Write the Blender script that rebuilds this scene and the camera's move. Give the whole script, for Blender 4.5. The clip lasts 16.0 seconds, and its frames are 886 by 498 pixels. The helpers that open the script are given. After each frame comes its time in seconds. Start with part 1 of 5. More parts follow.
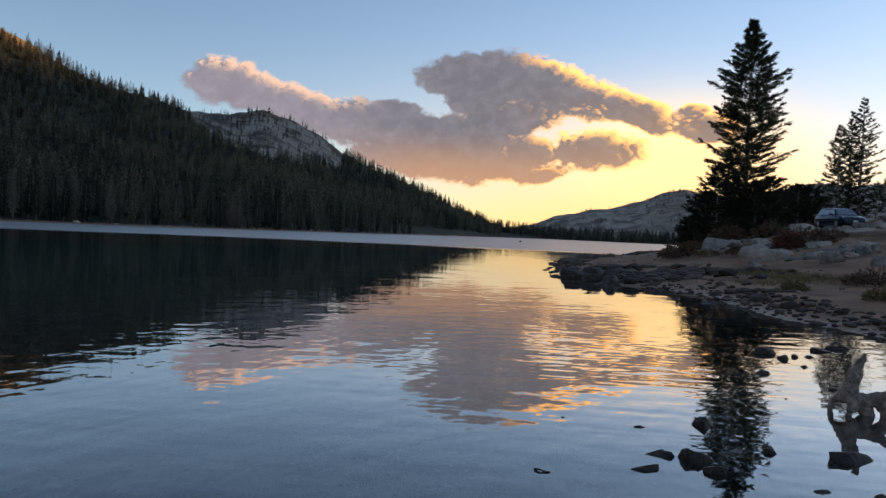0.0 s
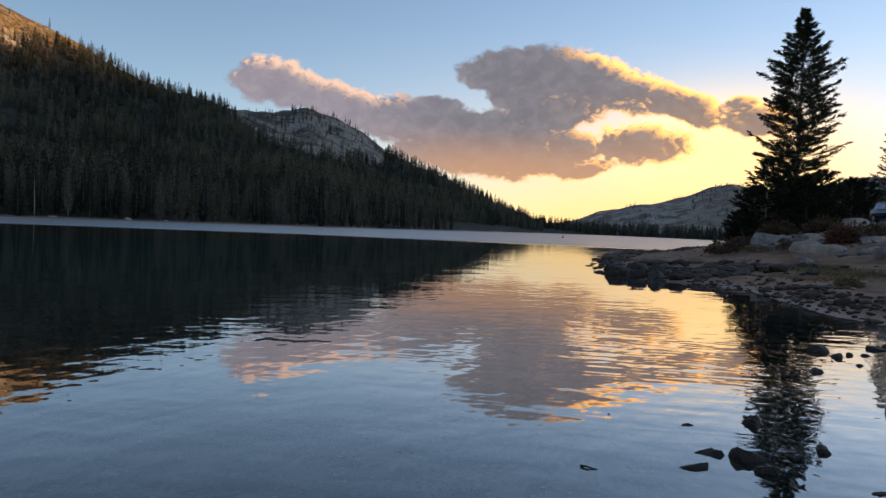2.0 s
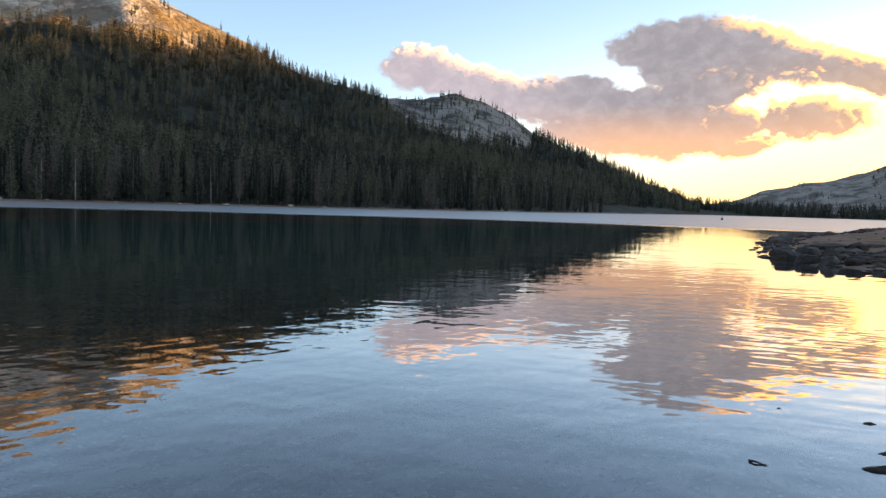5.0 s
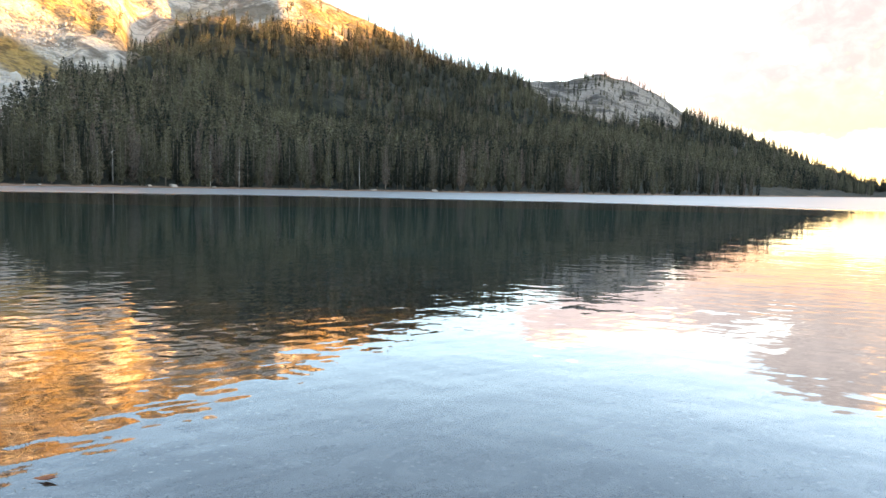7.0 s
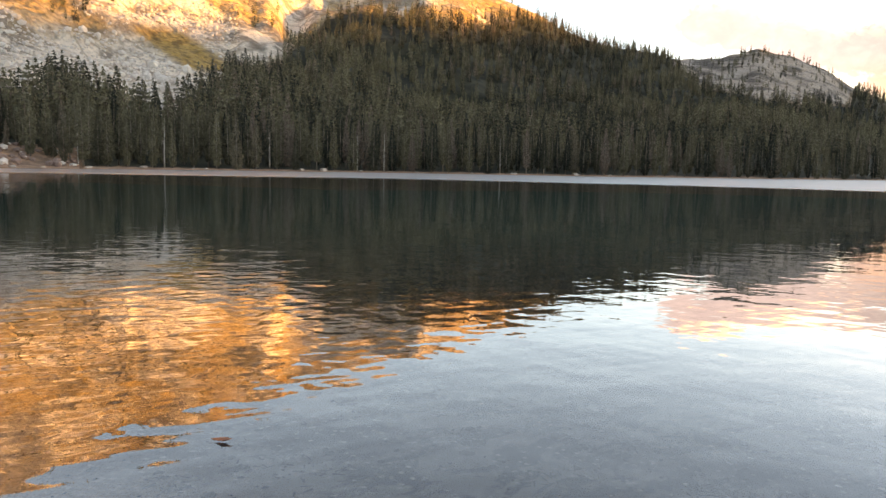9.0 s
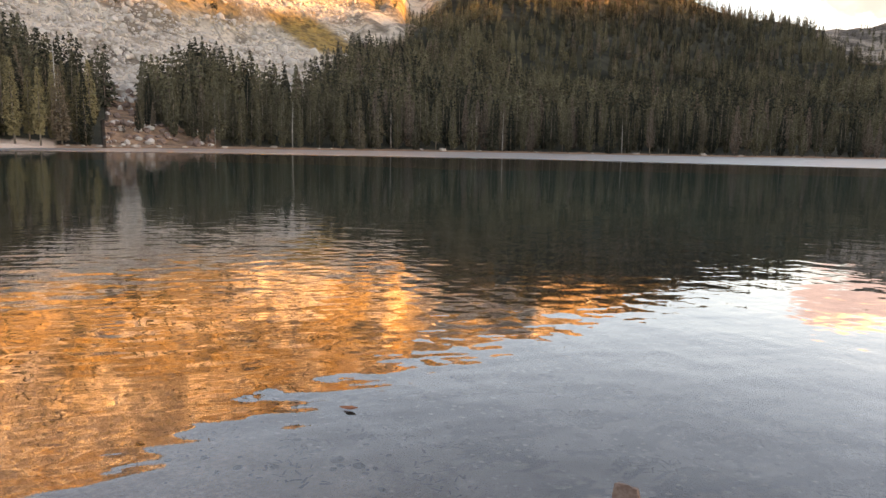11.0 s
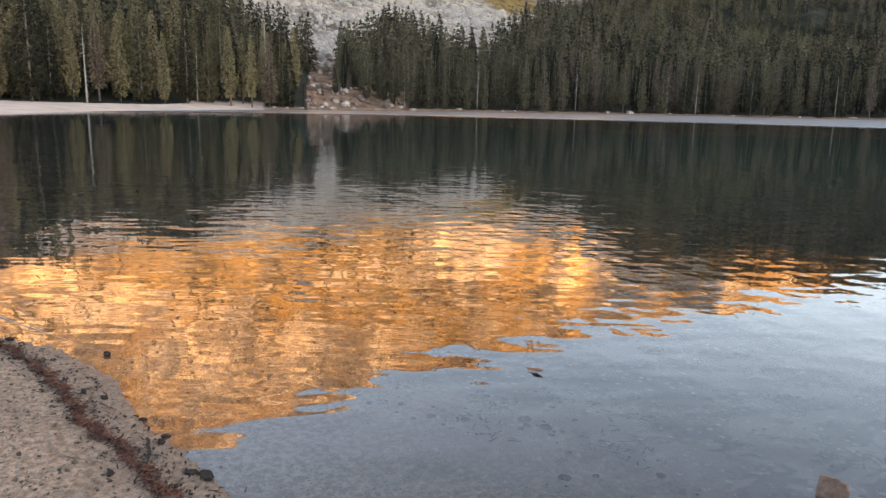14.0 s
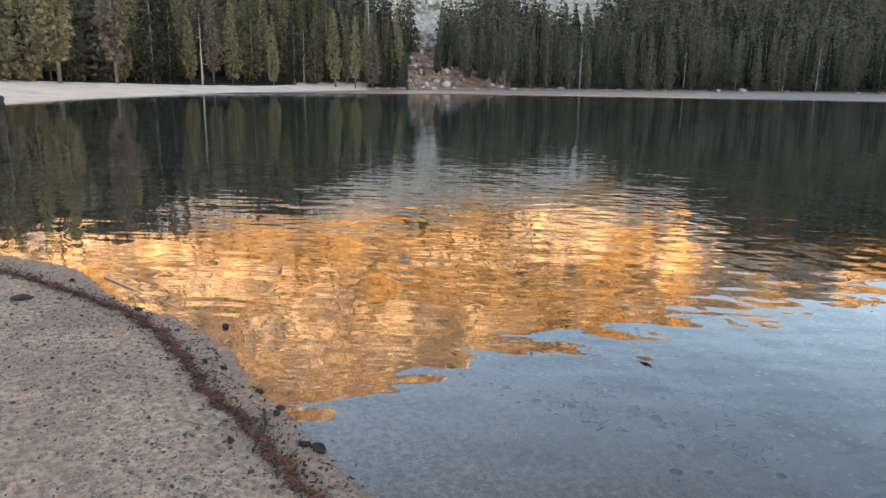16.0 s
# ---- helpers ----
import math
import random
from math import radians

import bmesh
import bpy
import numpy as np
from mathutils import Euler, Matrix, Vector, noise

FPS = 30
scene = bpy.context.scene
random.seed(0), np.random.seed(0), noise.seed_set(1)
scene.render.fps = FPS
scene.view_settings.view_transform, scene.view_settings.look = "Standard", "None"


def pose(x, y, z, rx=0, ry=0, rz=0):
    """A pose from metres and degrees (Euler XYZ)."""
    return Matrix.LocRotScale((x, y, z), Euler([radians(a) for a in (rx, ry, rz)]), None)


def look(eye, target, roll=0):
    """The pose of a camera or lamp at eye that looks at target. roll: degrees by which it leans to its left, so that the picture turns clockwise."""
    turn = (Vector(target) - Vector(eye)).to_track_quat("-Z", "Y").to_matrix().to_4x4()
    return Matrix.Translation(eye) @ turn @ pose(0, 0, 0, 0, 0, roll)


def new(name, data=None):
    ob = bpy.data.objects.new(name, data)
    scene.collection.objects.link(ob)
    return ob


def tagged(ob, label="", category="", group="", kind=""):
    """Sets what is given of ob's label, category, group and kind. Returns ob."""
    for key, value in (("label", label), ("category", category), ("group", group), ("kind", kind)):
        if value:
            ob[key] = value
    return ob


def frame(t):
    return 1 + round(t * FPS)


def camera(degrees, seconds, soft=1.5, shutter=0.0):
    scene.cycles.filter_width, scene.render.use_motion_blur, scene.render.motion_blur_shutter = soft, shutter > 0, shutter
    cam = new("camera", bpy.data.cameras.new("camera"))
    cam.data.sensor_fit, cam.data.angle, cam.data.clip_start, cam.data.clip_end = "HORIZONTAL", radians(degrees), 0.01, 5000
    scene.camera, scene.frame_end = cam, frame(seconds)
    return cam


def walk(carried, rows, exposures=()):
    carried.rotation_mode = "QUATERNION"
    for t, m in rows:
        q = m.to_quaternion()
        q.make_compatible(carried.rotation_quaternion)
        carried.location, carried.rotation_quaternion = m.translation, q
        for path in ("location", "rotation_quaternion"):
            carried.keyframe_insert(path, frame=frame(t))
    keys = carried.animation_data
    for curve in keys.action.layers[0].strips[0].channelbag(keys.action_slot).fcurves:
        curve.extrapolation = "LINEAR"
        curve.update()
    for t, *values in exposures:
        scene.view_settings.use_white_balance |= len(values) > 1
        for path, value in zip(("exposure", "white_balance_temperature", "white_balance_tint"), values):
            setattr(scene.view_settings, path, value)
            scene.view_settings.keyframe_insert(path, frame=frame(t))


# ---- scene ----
cam = camera(63.3, 16.0, 1.4)
# seconds, x, y, z, yaw, pitch, lean
ROWS = [
    (0.0, 0.000, 0.000, 1.497, 0.00, -1.26, -2.61),
    (0.5, -0.006, 0.002, 1.497, 0.75, -1.28, -2.51),
    (1.0, -0.010, 0.002, 1.495, 1.55, -1.41, -2.50),
    (1.5, -0.016, 0.002, 1.493, 2.39, -1.57, -2.49),
    (2.0, -0.021, -0.001, 1.490, 3.32, -1.73, -2.47),
    (2.5, -0.028, -0.007, 1.492, 4.64, -1.93, -2.46),
    (3.0, -0.036, -0.022, 1.496, 6.30, -2.18, -2.40),
    (3.5, -0.049, -0.042, 1.503, 8.14, -2.48, -2.30),
    (4.0, -0.066, -0.064, 1.512, 10.28, -2.80, -2.03),
    (4.2, -0.070, -0.074, 1.515, 11.11, -2.93, -1.94),
    (6.3, -0.118, -0.177, 1.526, 22.31, -4.56, -1.55),
    (6.5, -0.124, -0.185, 1.526, 23.42, -4.71, -1.47),
    (7.0, -0.138, -0.204, 1.527, 26.22, -5.02, -1.29),
    (7.5, -0.152, -0.217, 1.533, 29.10, -5.35, -1.08),
    (8.0, -0.162, -0.230, 1.538, 32.05, -5.77, -1.00),
    (8.5, -0.170, -0.244, 1.541, 34.71, -6.13, -1.09),
    (9.0, -0.173, -0.259, 1.545, 37.28, -6.55, -1.21),
    (9.2, -0.174, -0.265, 1.546, 38.17, -6.71, -1.22),
    (11.3, -0.146, -0.336, 1.567, 48.00, -8.56, -1.15),
    (11.5, -0.144, -0.342, 1.570, 48.93, -8.70, -1.14),
    (12.0, -0.140, -0.356, 1.576, 51.15, -9.05, -1.07),
    (12.5, -0.143, -0.372, 1.577, 53.38, -9.37, -1.00),
    (13.0, -0.148, -0.388, 1.579, 55.66, -9.83, -1.04),
    (13.5, -0.157, -0.409, 1.579, 58.29, -10.62, -1.24),
    (14.0, -0.169, -0.423, 1.577, 60.84, -11.53, -1.22),
    (14.5, -0.185, -0.430, 1.578, 63.19, -12.45, -1.14),
    (15.0, -0.198, -0.441, 1.578, 65.06, -12.87, -1.06),
    (15.5, -0.208, -0.454, 1.581, 67.02, -13.08, -0.93),
    (16.0, -0.221, -0.464, 1.582, 68.73, -13.22, -0.68),
]
EXPOSURES = [(0.0, 0.18, 6250, 13), (4.2, 0.38, 6450, 13), (6.3, 2.38, 7200, 11), (7.2, 2.36, 7800, 12), (8.4, 2.13, 8900, 17), (9.2, 2.05, 9700, 21), (11.3, 2.05, 10300, 27), (12.5, 2.13, 9700, 26), (14.0, 2.15, 8900, 22), (15.0, 2.15, 8500, 19), (16.0, 2.15, 7900, 14)]
walk(cam, [(t, pose(x, y, z, 0, 0, yaw) @ pose(0, 0, 0, 90 + pitch) @ pose(0, 0, 0, 0, 0, -lean))
           for t, x, y, z, yaw, pitch, lean in ROWS], EXPOSURES)

# ---------------------------------------------------------------- light
SUN_AZ, SUN_EL = 57.0, 5.0
SUN_STRENGTH, SKY_STRENGTH = 5.4, 0.238
sun_data = bpy.data.lights.new("sun", "SUN")
sun_data.energy, sun_data.angle, sun_data.color = SUN_STRENGTH, radians(0.5), (1.0, 0.57, 0.15)
sun = new("sun", sun_data)
sun_dir = Vector((math.sin(radians(SUN_AZ)) * math.cos(radians(SUN_EL)), math.cos(radians(SUN_AZ)) * math.cos(radians(SUN_EL)), math.sin(radians(SUN_EL))))
sun.matrix_world = look((sun_dir * 900)[:], (0, 0, 0))


class Nodes:
    """Short calls for building a node tree."""

    def __init__(self, tree):
        self.t = tree
        tree.nodes.clear()

    def put(self, kind, **sets):
        n = self.t.nodes.new(kind)
        for k, v in sets.items():
            setattr(n, k, v)
        return n

    def wire(self, value, socket):
        if hasattr(value, "links"):
            self.t.links.new(value, socket)
        elif value is not None:
            socket.default_value = value

    def math(self, op, a, b=None, c=None, clamp=False):
        n = self.put("ShaderNodeMath", operation=op, use_clamp=clamp)
        for v, s in zip((a, b, c), n.inputs):
            self.wire(v, s)
        return n.outputs[0]

    def mix(self, f, a, b, mode="MIX"):
        n = self.put("ShaderNodeMix", data_type="RGBA", blend_type=mode)
        for v, s in ((f, n.inputs[0]), (a, n.inputs[6]), (b, n.inputs[7])):
            if isinstance(v, tuple):
                v = (*v[:3], 1.0)
            self.wire(v, s)
        return n.outputs[2]

    def smooth(self, v, lo, hi, a=0.0, b=1.0):
        n = self.put("ShaderNodeMapRange", interpolation_type="SMOOTHSTEP")
        for x, s in zip((v, lo, hi, a, b), n.inputs):
            self.wire(x, s)
        return n.outputs[0]

    def noise(self, vec, scale, detail=4.0, rough=0.55, distort=0.0):
        n = self.put("ShaderNodeTexNoise")
        self.wire(vec, n.inputs["Vector"])
        n.inputs["Scale"].default_value, n.inputs["Detail"].default_value = scale, detail
        n.inputs["Roughness"].default_value, n.inputs["Distortion"].default_value = rough, distort
        return n.outputs[0]

    def voronoi(self, vec, scale, feature="F1", out=0):
        n = self.put("ShaderNodeTexVoronoi", feature=feature)
        self.wire(vec, n.inputs["Vector"])
        n.inputs["Scale"].default_value = scale
        return n.outputs[out]

    def scaled(self, vec, x, y, z, turn=0.0):
        n = self.put("ShaderNodeMapping")
        self.wire(vec, n.inputs[0])
        n.inputs["Scale"].default_value = (x, y, z)
        n.inputs["Rotation"].default_value = (0, 0, radians(turn))
        return n.outputs[0]

    def turned(self, vec, turn, along, across):
        """Turned by degrees, then drawn out along the crests."""
        return self.scaled(self.scaled(vec, 1, 1, 1, turn), along, across, 1)

    def join(self, x, y, z=0.0):
        n = self.put("ShaderNodeCombineXYZ")
        for v, s in zip((x, y, z), n.inputs):
            self.wire(v, s)
        return n.outputs[0]

    def attribute(self, name):
        return self.put("ShaderNodeAttribute", attribute_name=name).outputs["Fac"]

    def place(self):
        return self.put("ShaderNodeTexCoord").outputs["Object"]

    def bump(self, height, strength, distance, after=None):
        n = self.put("ShaderNodeBump")
        n.inputs["Strength"].default_value, n.inputs["Distance"].default_value = strength, distance
        self.wire(height, n.inputs["Height"])
        if after is not None:
            self.wire(after, n.inputs["Normal"])
        return n.outputs[0]


def build_sky():
    """Evening sky: Nishita, the warm glow over the hills in the west, and one bank of clouds lit from behind."""
    world = bpy.data.worlds.new("evening_sky")
    scene.world = world
    world.use_nodes = True
    n = Nodes(world.node_tree)
    way = n.put("ShaderNodeTexCoord").outputs["Generated"]
    sep = n.put("ShaderNodeSeparateXYZ")
    n.wire(way, sep.inputs[0])
    x, y, z = sep.outputs
    az = n.math("MULTIPLY", n.math("ARCTAN2", x, y), 57.2958)
    el = n.math("MULTIPLY", n.math("ARCSINE", z), 57.2958)
    sky = n.put("ShaderNodeTexSky", sky_type="NISHITA", sun_disc=False)
    sky.sun_elevation, sky.sun_rotation = radians(SUN_EL), radians(SUN_AZ)
    sky.air_density, sky.dust_density, sky.ozone_density, sky.altitude = 1.0, 1.0, 1.8, 2000
    pale = n.put("ShaderNodeHueSaturation")
    pale.inputs["Saturation"].default_value, pale.inputs["Value"].default_value = 0.85, SKY_STRENGTH
    n.wire(sky.outputs[0], pale.inputs["Color"])
    base = pale.outputs[0]
    # glow above the western hills, strongest where the sun stands behind the clouds
    def bell(u0, v0, a, b):
        p, q = n.math("DIVIDE", n.math("SUBTRACT", az, u0), a), n.math("DIVIDE", n.math("SUBTRACT", el, v0), b)
        return n.math("EXPONENT", n.math("MULTIPLY", n.math("ADD", n.math("MULTIPLY", p, p), n.math("MULTIPLY", q, q)), -1.0))
    up = n.smooth(el, -4.0, 0.5)
    base = n.mix(n.math("MULTIPLY", n.math("MULTIPLY", bell(20.0, 0.0, 27.0, 8.5), up), 0.92), base, (1.30, 0.71, 0.19))
    sunward = bell(18.0, 6.6, 8.0, 3.6)
    base = n.mix(n.math("MULTIPLY", sunward, 0.8), base, (1.8, 1.10, 0.38))
    # clouds in degrees of azimuth and elevation: soft heaps, given by centre, half sizes and tilt
    heaps = ((3.0, 12.2, 5.6, 2.0, 0), (8.5, 11.6, 6.4, 1.9, -16), (14.5, 9.9, 4.6, 1.25, -22), (19.6, 8.7, 2.6, 1.2, -8), (18.8, 10.0, 1.2, 0.5, 0),
             (-16.6, 10.4, 3.6, 1.8, -6), (-12.0, 9.2, 4.2, 1.7, -14), (-6.5, 8.0, 6.0, 1.9, -10), (-4.4, 9.4, 2.2, 0.9, 0), (0.0, 7.4, 6.5, 2.0, -2),
             (-3.0, 5.8, 5.5, 1.5, -10), (3.5, 5.4, 5.0, 1.5, 3), (11.6, 7.0, 4.0, 1.75, 0), (5.0, 9.2, 4.4, 1.5, 8), (2.4, 10.6, 3.0, 1.2, 0), (7.2, 4.9, 2.4, 0.8, 12), (6.4, 6.6, 3.0, 1.4, 0))

    def density(du0, dv0):
        u, v = n.math("ADD", az, du0), n.math("ADD", el, dv0)
        at = n.join(u, n.math("MULTIPLY", v, 1.35), 0.0)
        field = None
        for u0, v0, a, b, tilt in heaps:
            c, s = math.cos(radians(tilt)), math.sin(radians(tilt))
            du, dv = n.math("SUBTRACT", u, u0), n.math("SUBTRACT", v, v0)
            p = n.math("MULTIPLY", n.math("ADD", n.math("MULTIPLY", du, c), n.math("MULTIPLY", dv, s)), 1 / a)
            q = n.math("MULTIPLY", n.math("SUBTRACT", n.math("MULTIPLY", dv, c), n.math("MULTIPLY", du, s)), 1 / b)
            f = n.math("SUBTRACT", 1.0, n.math("ADD", n.math("MULTIPLY", p, p), n.math("MULTIPLY", q, q)))
            field = f if field is None else n.math("SMOOTH_MAX", field, f, 0.22)
        field = n.math("MINIMUM", field, 0.85)
        big = n.math("SUBTRACT", n.noise(at, 0.22, 3.0, 0.5), 0.5)
        fine = n.math("SUBTRACT", n.noise(at, 0.62, 9.0, 0.60, 0.5), 0.5)
        heap = n.put("ShaderNodeTexVoronoi", feature="F1", normalize=False)
        n.wire(at, heap.inputs["Vector"])
        heap.inputs["Scale"].default_value, heap.inputs["Detail"].default_value, heap.inputs["Roughness"].default_value = 0.75, 3.0, 0.5
        puff = n.math("SUBTRACT", 0.55, heap.outputs[0])
        field = n.math("ADD", field, n.math("MULTIPLY", big, 0.9))
        field = n.math("ADD", field, n.math("MULTIPLY", fine, 1.55))
        return n.math("ADD", field, n.math("MULTIPLY_ADD", puff, 0.45, 0.34)), fine, puff

    field, fine, puff = density(0.0, 0.0)
    ahead, _, _ = density(0.42, 0.34)
    cover = n.smooth(field, -0.12, n.smooth(el, 6.0, 11.0, 0.55, 0.42))
    rim = n.smooth(n.math("SUBTRACT", field, ahead), 0.06, 0.40)
    thin = n.smooth(field, 0.58, 0.10)
    # bright edges towards the light, thin parts glowing through, grey hearts
    east = n.smooth(az, -5.0, -9.0)
    facing = n.math("MULTIPLY", n.math("MULTIPLY", rim, n.smooth(field, 1.1, 0.3)), n.math("MAXIMUM", n.smooth(az, 4.0, 9.0), n.math("MULTIPLY", n.math("MULTIPLY", east, n.smooth(el, 8.6, 10.0)), 1.0)), clamp=True)
    lit = n.mix(n.smooth(az, -6.0, 8.0), (0.95, 0.60, 0.40), (1.80, 0.88, 0.24))
    grey = n.mix(n.smooth(az, -14.0, 0.0), (0.345, 0.305, 0.335), (0.200, 0.195, 0.215))
    grey = n.mix(n.smooth(n.math("ADD", fine, n.math("MULTIPLY", puff, 0.2)), -0.30, 0.34), n.mix(0.35, grey, (0.13, 0.12, 0.135)), n.mix(0.35, grey, (0.38, 0.35, 0.36)))
    warm = n.math("MULTIPLY", n.smooth(el, 8.6, 4.2), n.smooth(az, -17.0, 0.0))
    grey = n.mix(n.math("MULTIPLY", warm, 0.72), grey, (0.66, 0.35, 0.17))
    grey = n.mix(n.math("MULTIPLY", bell(17.0, 8.0, 9.0, 3.0), 0.45), grey, (0.52, 0.30, 0.14))
    glow = n.math("MULTIPLY", thin, n.math("MAXIMUM", n.math("MULTIPLY", bell(13.5, 7.4, 8.5, 3.4), 1.25), bell(6.0, 4.4, 9.0, 1.7)), clamp=True)
    cloud = n.mix(n.math("MAXIMUM", facing, glow), grey, lit)
    final = n.mix(cover, base, cloud)
    back = n.put("ShaderNodeBackground")
    n.wire(final, back.inputs[0])
    back.inputs[1].default_value = 1.0
    out = n.put("ShaderNodeOutputWorld")
    n.wire(back.outputs[0], out.inputs[0])


build_sky()


# ---------------------------------------------------------------- materials
def material(name, make):
    m = bpy.data.materials.new(name)
    m.use_nodes = True
    n = Nodes(m.node_tree)
    p = n.put("ShaderNodeBsdfPrincipled")
    make(n, p)
    out = n.put("ShaderNodeOutputMaterial")
    n.wire(p.outputs[0], out.inputs[0])
    return m


def plain(name, low, high, scale=3.0, rough=0.8, bump=0.0, metal=0.0, detail=5.0, spec=0.4):
    """Two tones mixed by grain at two scales, with fine relief."""
    def make(n, p):
        at = n.place()
        g = n.math("ADD", n.math("MULTIPLY", n.noise(at, scale, detail), 0.6), n.math("MULTIPLY", n.noise(at, scale * 6.3, 3.0), 0.4))
        n.wire(n.mix(n.smooth(g, 0.33, 0.67), low, high), p.inputs["Base Color"])
        n.wire(n.smooth(g, 0.2, 0.8, rough - 0.1, min(1.0, rough + 0.1)), p.inputs["Roughness"])
        p.inputs["Metallic"].default_value, p.inputs["Specular IOR Level"].default_value = metal, spec
        if bump:
            n.wire(n.bump(g, 0.7, bump), p.inputs["Normal"])
    return material(name, make)


def foliage(name, dark, light, grey, use_tint=True):
    def make(n, p):
        t = n.attribute("tint") if use_tint else n.put("ShaderNodeObjectInfo").outputs["Random"]
        isl = n.put("ShaderNodeNewGeometry").outputs["Random Per Island"]
        c = n.mix(n.smooth(t, 0.0, 0.86), dark, light)
        c = n.mix(n.smooth(t, 0.86, 0.95), c, grey)
        c = n.mix(n.math("MULTIPLY", isl, 0.22), c, tuple(v * 0.45 for v in dark))
        n.wire(c, p.inputs["Base Color"])
        p.inputs["Roughness"].default_value, p.inputs["Specular IOR Level"].default_value = 0.75, 0.2
    return material(name, make)


def make_ground(n, p):
    at = n.place()
    sep = n.put("ShaderNodeSeparateXYZ")
    n.wire(at, sep.inputs[0])
    rock, brush, wet, deep = (n.attribute(k) for k in ("rock", "brush", "wet", "deep"))
    forest, gully = n.attribute("forest"), n.attribute("gully")
    far = n.attribute("far")
    # sand and gravel close by
    g1, g2 = n.noise(at, 1.1, 5.0), n.noise(at, 26.0, 6.0, 0.7)
    peb, hue, grit = n.voronoi(at, 62.0), n.voronoi(at, 62.0, out=1), n.voronoi(at, 150.0)
    shade = n.put("ShaderNodeSeparateColor")
    n.wire(hue, shade.inputs[0])
    gravel = n.smooth(n.noise(at, 1.7, 4.0, 0.6), 0.40, 0.60)
    sand = n.mix(n.smooth(g2, 0.36, 0.66), (0.33, 0.20, 0.130), (0.72, 0.49, 0.345))
    sand = n.mix(n.math("MULTIPLY", n.smooth(g1, 0.42, 0.7), 0.5), sand, (0.24, 0.17, 0.125))
    sand = n.mix(n.math("MULTIPLY", n.smooth(grit, 0.34, 0.16), 0.55), sand, (0.13, 0.095, 0.075))
    stone = n.mix(shade.outputs[0], (0.06, 0.048, 0.040), (0.56, 0.45, 0.36))
    sand = n.mix(n.math("MULTIPLY", n.math("MULTIPLY", n.smooth(peb, 0.40, 0.30), gravel), n.smooth(shade.outputs[1], 0.35, 0.45)), sand, stone)
    # far pale beach
    sand = n.mix(far, sand, n.mix(n.smooth(n.noise(at, 0.35, 4.0), 0.35, 0.7), (0.90, 0.67, 0.53), (0.74, 0.54, 0.42)))
    sand = n.mix(n.math("MULTIPLY", wet, 0.45), sand, (0.22, 0.155, 0.112))
    # lake bed: cobbles near; further out, deep water's dark green put into its colour
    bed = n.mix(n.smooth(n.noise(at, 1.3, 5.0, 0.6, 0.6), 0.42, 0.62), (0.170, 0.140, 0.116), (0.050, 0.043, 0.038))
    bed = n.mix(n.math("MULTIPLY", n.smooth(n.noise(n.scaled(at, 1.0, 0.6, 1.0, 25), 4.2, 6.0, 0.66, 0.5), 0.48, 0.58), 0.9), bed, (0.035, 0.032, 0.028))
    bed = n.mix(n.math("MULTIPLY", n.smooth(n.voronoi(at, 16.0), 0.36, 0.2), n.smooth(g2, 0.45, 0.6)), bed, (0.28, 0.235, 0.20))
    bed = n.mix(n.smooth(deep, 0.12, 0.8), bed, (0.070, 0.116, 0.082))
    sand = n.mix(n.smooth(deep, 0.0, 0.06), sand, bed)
    # forest floor
    duff = n.mix(n.smooth(n.noise(at, 0.12, 5.0), 0.4, 0.62), (0.018, 0.019, 0.011), (0.046, 0.042, 0.026))
    # granite: pale slabs, joints, dark lichen streaks
    gr = n.noise(at, 0.035, 8.0, 0.62)
    bent = n.put("ShaderNodeVectorMath", operation="MULTIPLY_ADD")
    n.wire(n.put("ShaderNodeTexNoise").outputs[1], bent.inputs[0])
    warp = [k for k in n.t.nodes if k.bl_idname == "ShaderNodeTexNoise"][-1]
    n.wire(at, warp.inputs["Vector"])
    warp.inputs["Scale"].default_value = 0.02
    bent.inputs[1].default_value = (60, 60, 40)
    n.wire(at, bent.inputs[2])
    crack = n.voronoi(n.scaled(bent.outputs[0], 0.03, 0.03, 0.05, 35), 1.0, "DISTANCE_TO_EDGE")
    flute = n.noise(n.scaled(at, 0.05, 0.05, 0.010), 1.0, 6.0, 0.65, 0.4)
    lichen = n.attribute("lichen")
    gran = n.mix(n.smooth(gr, 0.46, 0.58), (0.72, 0.60, 0.485), (0.28, 0.22, 0.17))
    # painted dark patches high up stand in for scrub and shade
    gran = n.mix(n.math("MULTIPLY", n.smooth(n.noise(n.scaled(at, 1.0, 1.0, 0.6), 0.016, 6.0, 0.6, 0.6), 0.50, 0.60), n.smooth(sep.outputs[2], 85.0, 125.0, 0.0, 0.8)), gran, (0.17, 0.13, 0.085))
    gran = n.mix(n.math("MULTIPLY", n.smooth(crack, 0.04, 0.0), 0.55), gran, (0.17, 0.14, 0.11))
    gran = n.mix(n.math("MULTIPLY", n.smooth(flute, 0.48, 0.62), 0.7), gran, (0.17, 0.128, 0.092))
    gran = n.mix(n.math("MULTIPLY", n.smooth(n.noise(at, 0.4, 5.0, 0.65), 0.52, 0.72), 0.8), gran, (0.20, 0.165, 0.135))
    worn = n.mix(n.smooth(n.noise(at, 0.035, 9.0, 0.68, 0.5), 0.42, 0.58), (0.36, 0.29, 0.235), (0.085, 0.07, 0.058))
    gran = n.mix(n.math("MULTIPLY", lichen, 0.85), gran, worn)
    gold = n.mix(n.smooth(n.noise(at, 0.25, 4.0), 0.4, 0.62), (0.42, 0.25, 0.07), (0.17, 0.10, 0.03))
    col = n.mix(forest, sand, duff)
    col = n.mix(rock, col, gran)
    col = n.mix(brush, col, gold)
